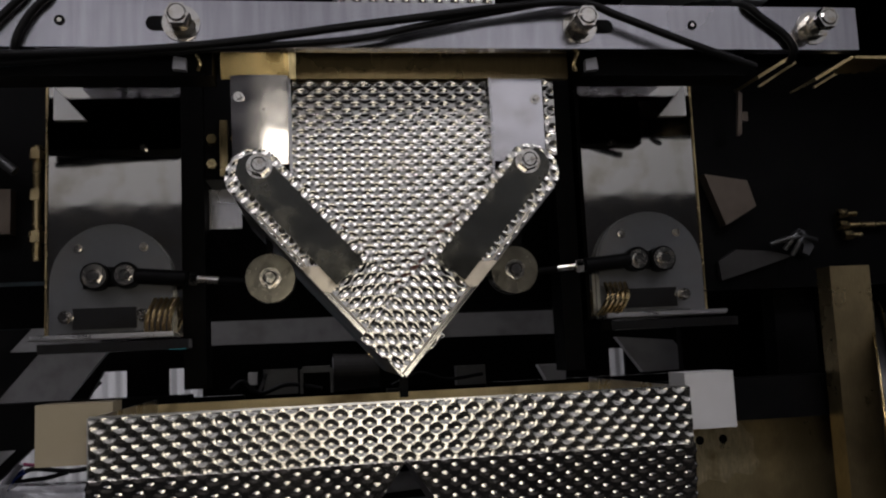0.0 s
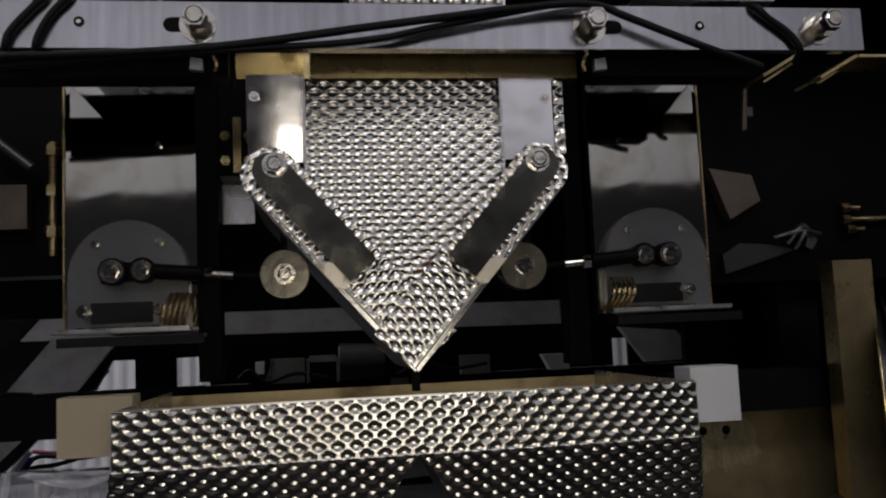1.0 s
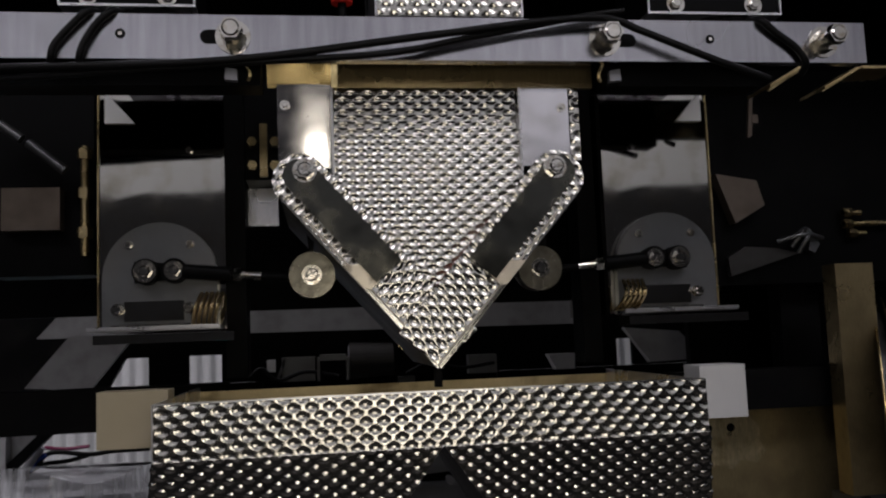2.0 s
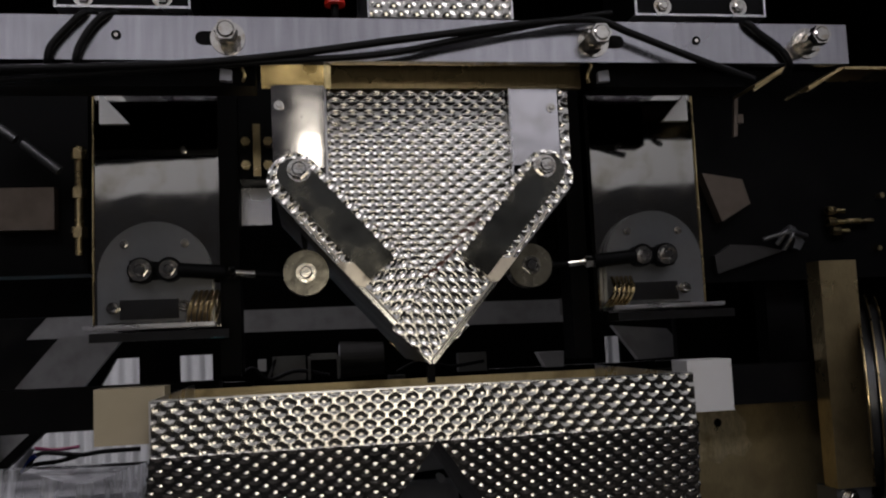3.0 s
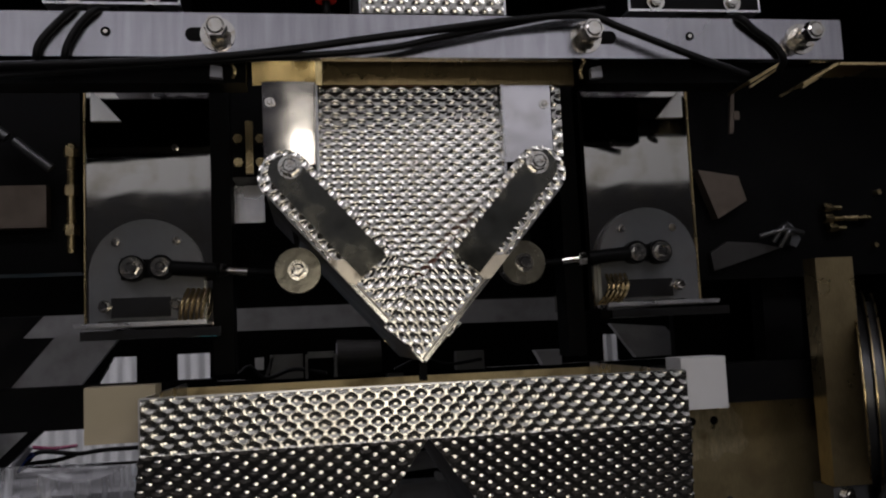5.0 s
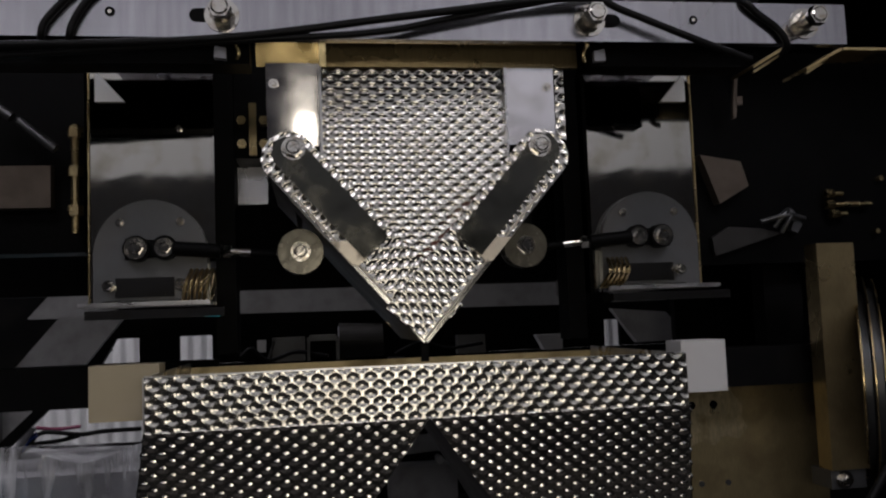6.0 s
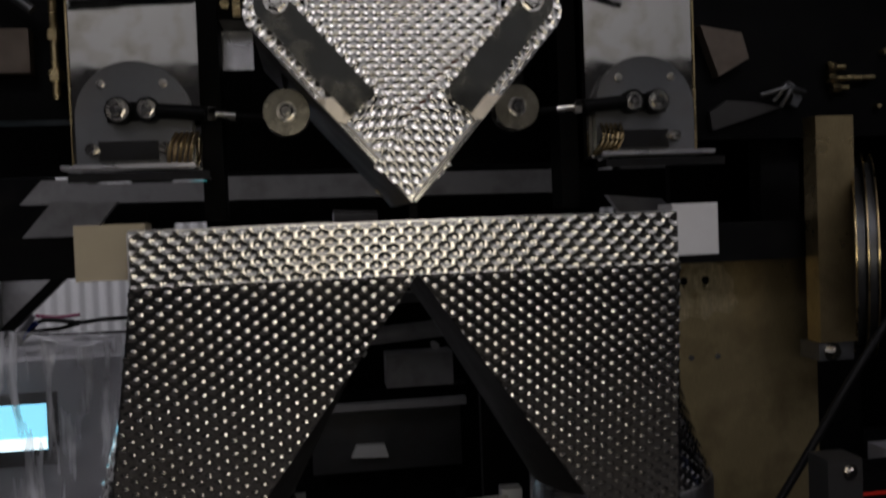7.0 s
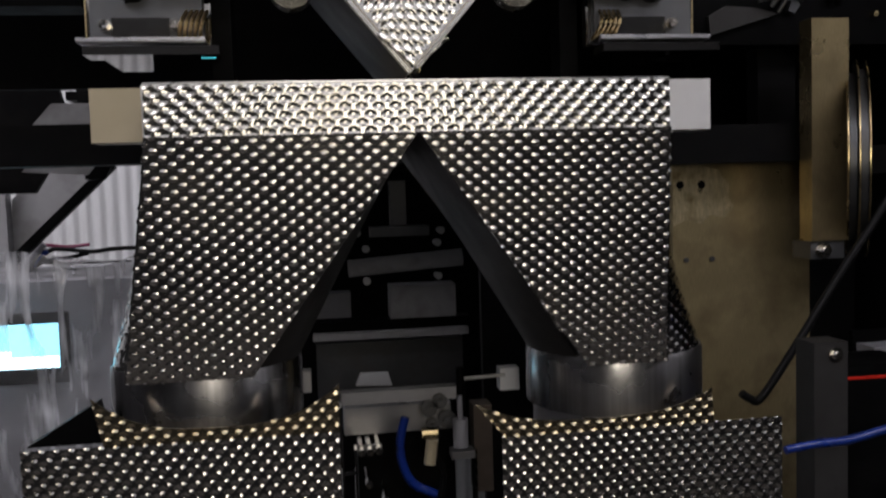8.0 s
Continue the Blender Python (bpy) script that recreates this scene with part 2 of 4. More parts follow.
def dimple(s, t, size=1.0):
    """Depth of the pressed dimples at sheet coordinates s, t in metres (a staggered lattice)."""
    out = np.zeros_like(s)
    for os, ot in ((0, 0), (PITCH_X / 2, PITCH_Z / 2)):
        ds = (s - os + PITCH_X / 2) % PITCH_X - PITCH_X / 2
        dt = (t - ot + PITCH_Z / 2) % PITCH_Z - PITCH_Z / 2
        r = np.sqrt((ds / 0.0056) ** 2 + (dt / 0.0047) ** 2) / size
        cap = np.where(r < 0.8, 1 - 0.95 * r * r, 0.392 * np.clip(1 - (r - 0.8) / 0.3, 0, 1) ** 2)
        out = np.maximum(out, cap)
    return out


def sheet(name, fn, nu, nv, parent, material=None, label="", depth=DEPTH, thick=0.0012, outward=(0, -1, 0), side=1.0, fade=None, size=1.0, pitch=(1.0, 1.0)):
    """A dimpled metal sheet: fn(u, v) gives the points (x, y, z) and the sheet coordinates (s, t) of a grid."""
    u, v = np.meshgrid(np.linspace(0, 1, nu), np.linspace(0, 1, nv))
    P, s, t = fn(u, v)
    du, dv = np.gradient(P, axis=1), np.gradient(P, axis=0)
    N = np.cross(du, dv)
    N /= np.linalg.norm(N, axis=2, keepdims=True) + 1e-12
    if (N.reshape(-1, 3).mean(0) @ np.array(outward)) < 0:
        N = -N
    front = P - side * depth * (dimple(s * pitch[0], t * pitch[1], size) * (1.0 if fade is None else fade(u, v)))[..., None] * N
    back = front - thick * N
    pts = np.concatenate([front.reshape(-1, 3), back.reshape(-1, 3)])
    i = np.arange(nu * nv).reshape(nv, nu)
    q = np.stack([i[:-1, :-1], i[:-1, 1:], i[1:, 1:], i[1:, :-1]], -1).reshape(-1, 4)
    o = nu * nv
    rim = np.concatenate([i[0, :], i[1:, -1], i[-1, -2::-1], i[-2:0:-1, 0]])
    nxt = np.roll(rim, -1)
    edge = np.stack([rim, nxt, nxt + o, rim + o], -1)
    if (np.cross(du, dv).reshape(-1, 3).mean(0) @ np.array(outward)) < 0:
        q = q[:, ::-1]
    else:
        edge = edge[:, ::-1]
    faces = np.concatenate([q, q[:, ::-1] + o, edge])
    me = bpy.data.meshes.new(name)
    me.from_pydata(pts.tolist(), [], faces.tolist())
    me.materials.append(material or STEEL)
    me.polygons.foreach_set("use_smooth", [True] * len(me.polygons))
    me.set_sharp_from_angle(angle=radians(60))
    ob = new(name, me)
    ob.parent = parent
    return tagged(ob, label)


def bilinear(a, b, c, d, origin=None):
    """A flat four-cornered sheet: a to b along u, a to d along v; sheet coordinates are true metres along ab and ad."""
    a, b, c, d = (np.array(p, float) for p in (a, b, c, d))
    eu = (b - a) / np.linalg.norm(b - a)
    n = np.cross(b - a, d - a)
    ev = np.cross(n / np.linalg.norm(n), eu)

    def fn(u, v):
        u, v = u[..., None], v[..., None]
        P = a * (1 - u) * (1 - v) + b * u * (1 - v) + c * u * v + d * (1 - u) * v
        return P, (P - a) @ eu, (P - a) @ ev
    return fn


def bolt(name, at, r, length, parent=None, label="", washer=1.5, axis=(0, -1, 0), material=None):
    """A hexagon-headed bolt whose head looks along axis."""
    a, x = Vector(at), Vector(axis)
    bm = bmesh.new()
    cyl(bm, a, a + x * 0.0015, r * washer, n=24)
    cyl(bm, a + x * 0.0015, a + x * length, r * 0.62, n=16)
    cyl(bm, a + x * (length - r * 0.9), a + x * length, r, r * 0.96, n=6)
    cyl(bm, a + x * length, a + x * (length + r * 0.12), r * 0.75, r * 0.6, n=16)
    return part(name, bm, material or CHROME, parent, label)


# ---- the room behind and around ----
def room():
    def slab(name, b, m, label):
        return tagged(part(name, boxes(b), m), label, "", "", "structure")
    slab("floor", (-2.6, 2.6, -1.7, 3.2, -0.1, 0), FLOOR, "dark grey epoxy workshop floor")
    slab("wall_south", (-2.6, 2.6, -1.8, -1.7, 2.12, 3.2), WALL, "white panelled upper wall")
    slab("wall_south_lower", (-2.6, 2.6, -1.8, -1.69, 0, 2.12), DADO, "dark cladding on the lower wall")
    slab("wall_north", (-2.6, 2.6, 3.2, 3.3, 0, 3.2), WALL, "white panelled wall")
    slab("wall_west", (-2.7, -2.6, -1.8, 3.3, 0, 3.2), DADO, "dark clad wall")
    # Unseen wall, made white from 1.38 up to brighten the side plate's reflection.
    slab("wall_east", (2.6, 2.7, -1.8, 3.3, 1.38, 3.2), WALL, "white panelled upper wall")
    slab("wall_east_lower", (2.59, 2.7, -1.69, 3.2, 0, 1.378), DADO, "dark cladding on the lower wall")
    slab("ceiling", (-2.7, 2.7, -1.8, 3.3, 3.2, 3.3), WALL, "white workshop ceiling")
    for x, y, w in ((-1.1, -0.75, 11.5), (1.0, -0.75, 11.5), (-1.5, 1.6, 28)):
        lamp = thing("ceiling_lamp", (x, y, 3.19), "wide glowing ceiling panel lamp with a white tray", "lamp", "ceiling lamps")
        part("tray", boxes((-0.72, 0.72, -0.37, 0.37, -0.04, 0)), WALL, lamp, bevel=0.01)
        part("diffuser", boxes((-0.70, 0.70, -0.35, 0.35, -0.046, -0.041)), TUBE, lamp, "glowing diffuser", bevel=0.002)
        area("lamp_light", pose(x, y, 3.13), 1.4, 0.7, w, (0.96, 0.905, 0.935))
    lamp = thing("work_lamp", (0.06, -0.42, 0.0), "warm flat work lamp on a floor stand facing the machine", "lamp")
    part("foot", boxes((-0.2, 0.2, -0.2, 0.2, 0, 0.02)), BLACK, lamp, bevel=0.005)
    part("pole", cyl(bmesh.new(), (0, -0.03, 0.02), (0, -0.03, 1.35), 0.016), BLACK, lamp, "", True)
    head = part("head", boxes((-0.20, 0.20, -0.05, -0.006, -0.17, 0.17)), BLACK, lamp, bevel=0.006)
    head.location = (0, 0, 1.515)
    lens = part("lens", boxes((-0.18, 0.18, -0.006, -0.003, -0.15, 0.15)), WARMLENS, lamp, "glowing warm lens")
    lens.location = (0, 0, 1.515)
    lit = area("work_light", pose(0.06, -0.42, 1.515, 90, 0, 0), 0.36, 0.30, 0.74, (1.0, 0.91, 0.77))
    lit.data.spread = radians(130)


room()

# ---- the machine ----
CX = 0.040


def rail():
    r = thing("rail", (0.08, 0.655, 1.784), "long brushed steel mounting rail with bolts through it", "rail")
    part("bar", boxes((-0.60, 0.388, -0.006, 0.006, 0, 0.040)), RAIL, r, bevel=0.0012)
    part("flange", boxes((-0.60, 0.388, 0.0065, 0.05, 0.034, 0.040)), RAIL, r, bevel=0.001)
    for x, l in ((-0.214, 0.024), (0.124, 0.026), (0.343, 0.028)):
        bolt("bolt", (x, -0.006, 0.020), 0.0102, l, r, "long zinc bolt with washer and nut")
        part("nut", cyl(bmesh.new(), (x, -0.0078, 0.020), (x, -0.015, 0.020), 0.0112, n=6), CHROME, r)
    for x in (-0.309, 0.228):
        bm = cyl(bmesh.new(), (x, -0.0062, 0.022), (x, -0.0070, 0.022), 0.0042, n=20)
        part("hole_rim", bm, BLACK, r)
        part("hole_pin", cyl(bmesh.new(), (x, -0.0070, 0.022), (x, -0.0074, 0.022), 0.0018, n=12), CHROME, r)
    for x in (-0.228, 0.140):
        ends = [(x + sd * 0.008 + 0.0062 * math.cos(a), 0.020 + 0.0062 * math.sin(a)) for sd, a0 in ((1, -90), (-1, 90)) for a in np.linspace(radians(a0), radians(a0 + 180), 9)]
        part("slot", prism(ends, -0.0068, -0.0062), BLACK, r, "dark oblong slot")


rail()


def cable(name, points, r, label, m=None, category="cable"):
    c = part(name, hose(bmesh.new(), points, r), m or CABLE, None, label, True)
    return tagged(c, label, category)


cable("cable", [(-0.33, 0.634, 1.770), (-0.14, 0.634, 1.778), (0.03, 0.632, 1.800), (0.14, 0.632, 1.815), (0.20, 0.632, 1.819), (0.235, 0.634, 1.808),
                (0.30, 0.634, 1.783), (0.36, 0.64, 1.765)], 0.0035, "thick black cable slung along the rail")
cable("cable", [(-0.33, 0.640, 1.762), (-0.12, 0.636, 1.777), (0.0, 0.636, 1.786), (0.07, 0.636, 1.800), (0.18, 0.637, 1.822), (0.22, 0.637, 1.828)],
      0.003, "second black cable slung along the rail")


def hopper():
    h = thing("hopper", (CX, 0.683, 1.50), "dimpled stainless discharge hopper with a pointed V outlet", "hopper")
    zt, zc, zb, hw, back = 0.270, 0.122, 0.016, 0.0865, 0.185
    edges_z, edges_x = [zb, zc, zt], [0.003, 0.0915, hw]

    def wall(y):
        def fn(u, v):
            z = zb + (zt - zb) * v
            half = np.interp(z, edges_z, edges_x)
            x = (2 * u - 1) * half
            return np.stack([x, y + 0.05 * (z - zb), z], -1), x + 0.0, z + 0.0
        return fn
    sheet("front_plate", wall(0.0), 150, 260, h, depth=0.0014, pitch=(0.95, 1.33))
    sheet("back_plate", wall(back), 150, 260, h, GOLDCAST, depth=0.0009, pitch=(1.3, 1.8))
    for s in (-1, 1):
        part("side_plate", boxes((s * 0.089 - 0.001, s * 0.089 + 0.001, 0.003, back - 0.003, zc + 0.01, zt)), BRUSH, h)
        # seal along the sloping edge of the front plate
        a, b = Vector((s * 0.0905, 0.006, zc - 0.004)), Vector((s * 0.004, 0.002, zb + 0.001))
        bm = bmesh.new()
        d = (b - a).normalized()
        n = Vector((-d.z, 0, d.x)) * (0.0022)
        vs = [bm.verts.new(p + q + Vector((0, y, 0))) for y in (-0.001, 0.010) for p, q in ((a, n), (b, n), (b, -n), (a, -n))]
        for f in ((0, 1, 2, 3), (7, 6, 5, 4), (0, 4, 5, 1), (1, 5, 6, 2), (2, 6, 7, 3), (3, 7, 4, 0)):
            bm.faces.new([vs[i] for i in f])
        part("seal", bm, SEAL, h, "rust-red sealing strip on the sloping edge")
        # the flange is a little bowed; the west one also leans forward at its top
        lean, bow = (0.145, 0.0018) if s < 0 else (0.0, 0.0008)

        def bowed(u, v, s=s, lean=lean, bow=bow):
            x, z = s * (0.090 + 0.049 * u), 0.195 + 0.076 * v
            return np.stack([x, 0.0105 - lean * (z - 0.195) - bow * (1 - (2 * u - 1) ** 2), z], -1), x, z
        sheet("flange", bowed, 16, 8, h, FLANGE, depth=0.0, thick=0.002, label="polished bare steel side flange")
        bolt("bolt", (s * 0.132, 0.001 if s < 0 else 0.010, 0.252), 0.003, 0.003, h, "small flange screw")
    sheet("bead_strip", bilinear((0.1405, 0.012, 0.200), (0.150, 0.012, 0.200), (0.150, 0.012, 0.275), (0.1405, 0.012, 0.275)), 14, 70, h, label="dimpled edge strip")
    part("tip_tab", boxes((-0.003, 0.004, -0.002, 0.004, -0.010, 0.006)), BLACK, h)
    return h


hopper()
# Warm reflection is painted on as gold, brighter left, darker right.
hb = thing("header_plate", (CX, 0.697, 1.772), "steel plate across the top of the hopper, warm reflection in its colour", "plate")
hp = part("plate", boxes((-0.148, -0.0835, 0, 0.006, 0.0, 0.031)), HEADER, hb, "golden tilted plate", bevel=0.001)
hp.matrix_local = pose(0, 0, 0, 19, 0, 0)
part("plate", boxes((-0.0825, 0.165, -0.002, 0.004, 0.0, 0.028)), COLUMN, hb, "dark golden plate", bevel=0.001)
rb = part("rib", boxes((-0.089, -0.083, -0.006, -0.0005, 0.001, 0.028)), WORN, hb, "bright golden rib")
rb.matrix_local = pose(0, 0, 0, 19, 0, 0)

FLAP_Y = {-1: 0.679, 1: 0.674}
PIVOT = {-1: (CX - 0.115, 1.6885), 1: (CX + 0.115, 1.6885)}


def flap(s):
    """A hinged discharge gate; its own space hangs straight down from the pivot, with its outer side at s."""
    px, pz = PIVOT[s]
    f = thing("discharge_gate", (px, FLAP_Y[s], pz), "hinged dimpled steel gate with a dark flat hinge bar", "gate", "hopper gates")
    outer, inner, top, low = 0.033, -0.0165, 0.022, -0.211
    lean = 0.018 if s < 0 else 0.0

    def cheek(y, trim=0.0, mitre=0.0):
        def fn(u, v):
            z = low + (top - low) * v
            x0, x1 = inner + mitre * np.clip((low + 0.03 - z) / 0.03, 0, 1), np.full_like(z, outer - trim)
            cut = np.clip((z - 0.0) / top, 0, 1)
            rad = np.sqrt(np.clip(1 - cut ** 2, 0.02, 1))
            mid = 0.5 * (inner + outer)
            x0 = np.where(z > 0, mid + (x0 - mid) * rad, x0)
            x1 = np.where(z > 0, mid + (x1 - mid) * rad, x1)
            x = s * (x0 + (x1 - x0) * u)
            return np.stack([x, y + 0.05 * z, z], -1), x + 0.004, z + 0.003
        return fn
    rim = lambda u, v: np.clip((1 - u) * (outer - inner) / 0.005 - 1.0, 0, 1) ** np.where(v < 0.55, 1, 0)
    sheet("front_cheek", cheek(0.0), 50, 240, f, fade=rim, depth=0.0013, pitch=(0.95, 1.33))
    back = cheek(0.198, *((0.014, 0.022) if s < 0 else (0.010, 0.020)))
    sheet("back_cheek", lambda u, v: (back(u, v)[0] + np.array((lean, 0, 0)), *back(u, v)[1:]), 44, 220, f, GOLDCAST, depth=0.0009, pitch=(1.3, 1.8), label="dimpled rear cheek, golden reflection painted in")
    # Steel in shadow: the darkness comes from the dull grey colour.
    part("gate_plate", boxes(sorted_box(s * (outer - 0.0015), s * outer, -0.004, 0.197, low + 0.001, -0.004)), DULL, f, "plain gate plate joining the cheeks, darkened for its shadow")
    part("inner_seal", boxes(sorted_box(s * (inner + 0.0004), s * (inner + 0.003), 0.004, 0.016, low + 0.002, -0.075)), SEAL, f, "rust-red seal behind the inner edge")
    bm = bmesh.new()
    cs = [(outer - 0.0050, -0.0012), (outer + 0.0004, 0.0026), (outer + 0.0004, 0.0040), (outer - 0.0050, 0.0006)]
    ends = [[bm.verts.new((s * x, y + 0.05 * z, z)) for x, y in cs] for z in (low - 0.0005, -0.030)]
    for k in range(4):
        bm.faces.new((ends[0][k], ends[0][(k + 1) % 4], ends[1][(k + 1) % 4], ends[1][k]))
    bm.faces.new(ends[0]), bm.faces.new(ends[1][::-1])
    part("lip", bm, LIP, f, "bright folded lip along the outer edge", bevel=0.0004)
    # flat hinge bar with a rounded head
    w = 0.0152
    pts = [(w * math.cos(a), w * math.sin(a)) for a in np.linspace(0, math.pi, 14)]
    cxb = s * 0.006
    pts = [(cxb + x, z) for x, z in pts] + [(cxb - w, -0.118), (cxb + w, -0.118)]
    hbar = part("hinge_bar", prism(pts, -0.0065, -0.0022), BAR, f, "worn dark flat hinge bar", bevel=0.0008)
    hbar.matrix_local = pose(0, 0, 0, -2.86, 0, 0)
    lower = [(s * 0.010, -0.100), (s * 0.0215, -0.096), (s * 0.0328, -0.086), (s * 0.0328, -0.114), (s * 0.029, -0.1195), (s * 0.010, -0.1175)]
    wp = part("wear_patch", prism(lower, -0.0035, -0.0019), SCUFF, f, "scuffed bare metal end of the bar", bevel=0.0005)
    wp.matrix_local = pose(0, 0, 0, -2.86, 0, 0)
    bolt("pivot_bolt", (0, -0.0068, 0), 0.0088, 0.009, f, "zinc pivot bolt", washer=1.25)
    # lever with a roller behind the gate
    lx, lz = s * 0.056, -0.070
    lv = prism([(0, 0.012), (0, -0.012), (lx - 0.006, lz - 0.008), (lx + 0.006, lz + 0.008)], 0.060, 0.068)
    part("lever", lv, BLACK, f)
    c = cyl(bmesh.new(), (lx, 0.050, lz), (lx, 0.072, lz), 0.022, 0.022, 32)
    part("roller", c, ACRYL, f, "scratched pale roller", True)
    bolt("roller_bolt", (lx, 0.050, lz), 0.008, 0.006, f, "roller bolt", washer=1.2)
    return f


def sorted_box(x0, x1, *rest):
    return (min(x0, x1), max(x0, x1), *rest)


FLAPS = {s: flap(s) for s in (-1, 1)}
CLOSED, OPEN = 41.0, -2.0


def chute():
    c = thing("chute", (CX - 0.0065, 0.612, 1.235), "wide dimpled stainless chute splitting into two legs", "chute")
    hw, top, mid, D = 0.2305, 0.255, 0.211, 0.268

    sheet("front_band", bilinear((-hw, 0, top), (hw, 0, top), (hw, -0.001, mid), (-hw, -0.001, mid)), 420, 50, c, depth=0.0011, pitch=(1.03, 1.18), label="bright upper band of the chute front")
    part("back_wall", boxes((-hw, hw, D, D + 0.002, mid, top - 0.005)), TINT, c, "golden back wall of the chute")
    part("rim", boxes((-hw, hw, 0.001, 0.004, top, top + 0.0015)), BRUSH, c)
    for s in (-1, 1):
        part("end_wall", boxes(sorted_box(s * hw, s * (hw + 0.002), 0.004, D, mid, top)), BRUSH, c)
        cx, cy, R = s * 0.2115 + 0.0065, 0.134, 0.090

        drop = 0.004 if s < 0 else 0.012

        def leg(u, v, s=s, cx=cx, cy=cy, R=R, drop=drop):
            # u runs round the outline from the middle of the back, v from the top down
            x0, x1 = (-hw, -0.0005) if s < 0 else (0.0005, hw)
            y0, y1 = -0.001, D
            per = [(x1, y0), (x0, y0), (x0, y1), (x1, y1)] if s < 0 else [(x0, y0), (x1, y0), (x1, y1), (x0, y1)]
            w, d = x1 - x0, y1 - y0
            q = u * (2 * (w + d))
            q0 = np.clip(q, 0, w); q1 = np.clip(q - w, 0, d); q2 = np.clip(q - w - d, 0, w); q3 = np.clip(q - 2 * w - d, 0, d)
            sx = 1 if s > 0 else -1
            X = per[0][0] + sx * q0 - sx * q2
            Y = y0 + q1 - q3
            # round end: the same share of the outline
            knots = [radians(-90 - s * a) for a in ((35, -42, -136, -224) if s < 0 else (40, -14, -130, -224))]
            kk = [knots[0]]
            for k in knots[1:] + knots[:1]:
                while (k - kk[-1]) * sx < 0:
                    k += sx * math.tau
                kk.append(k)
            ang = np.interp(q, [0, w, w + d, 2 * w + d, 2 * w + 2 * d], kk)
            CXx, CYy = cx + R * np.cos(ang), cy + R * np.sin(ang)
            CYy = np.where(q <= w, cy - R - 0.007, CYy)
            e = v
            x, y = X * (1 - e) + CXx * e, Y * (1 - e) + CYy * e
            z = mid * (1 - v) - drop * v
            return np.stack([x, y, z], -1), x + 0.0, z - mid
        w, d = hw, D + 0.001
        share = (2 * w + d) / (2 * (w + d))
        sheet("leg", lambda u, v, leg=leg: leg(u * share, v), 600, 240, c, CHUTE, outward=(0, 0, 1), depth=0.0011, size=0.70, pitch=(1.0, 1.4), label="dimpled leg narrowing to a round outlet")
        # Inner wall gets the darkened steel in place of real shade.
        sheet("inner_wall", lambda u, v, leg=leg: leg(share + u * (1 - share), v), 40, 60, c, SHADE, outward=(-s, 0, -0.5), depth=0.0, label="plain inner wall of the leg, coloured dark as in shade")
        # round collar
        bm = bmesh.new()
        n, rings = 72, []
        for r, z in ((R + 0.0015, 0.004), (R + 0.003, 0.0), (R + 0.003, -0.055), (R + 0.001, -0.056), (R - 0.001, -0.055), (R - 0.001, 0.003)):
            rings.append([bm.verts.new((cx + r * math.cos(k * math.tau / n), cy + r * math.sin(k * math.tau / n), z - drop)) for k in range(n)])
        for a, b in zip(rings, rings[1:] + rings[:1]):
            for k in range(n):
                bm.faces.new((a[k], a[(k + 1) % n], b[(k + 1) % n], b[k]))
        part("collar", bm, COLLAR, c, "plain round steel collar", True)
    part("support_block", boxes((-0.2945, -hw - 0.003, 0.088, 0.12, 0.213, 0.263)), CREAM, c, "cream support block", bevel=0.004)
    part("support_pin", cyl(bmesh.new(), (hw + 0.002, 0.092, 0.235), (hw + 0.028, 0.092, 0.235), 0.008), DULL, c, "", True)
    part("support_block", boxes((hw + 0.028, 0.3045, 0.074, 0.11, 0.213, 0.263)), NYLON, c, "white support block", bevel=0.006)
    return c


chute()


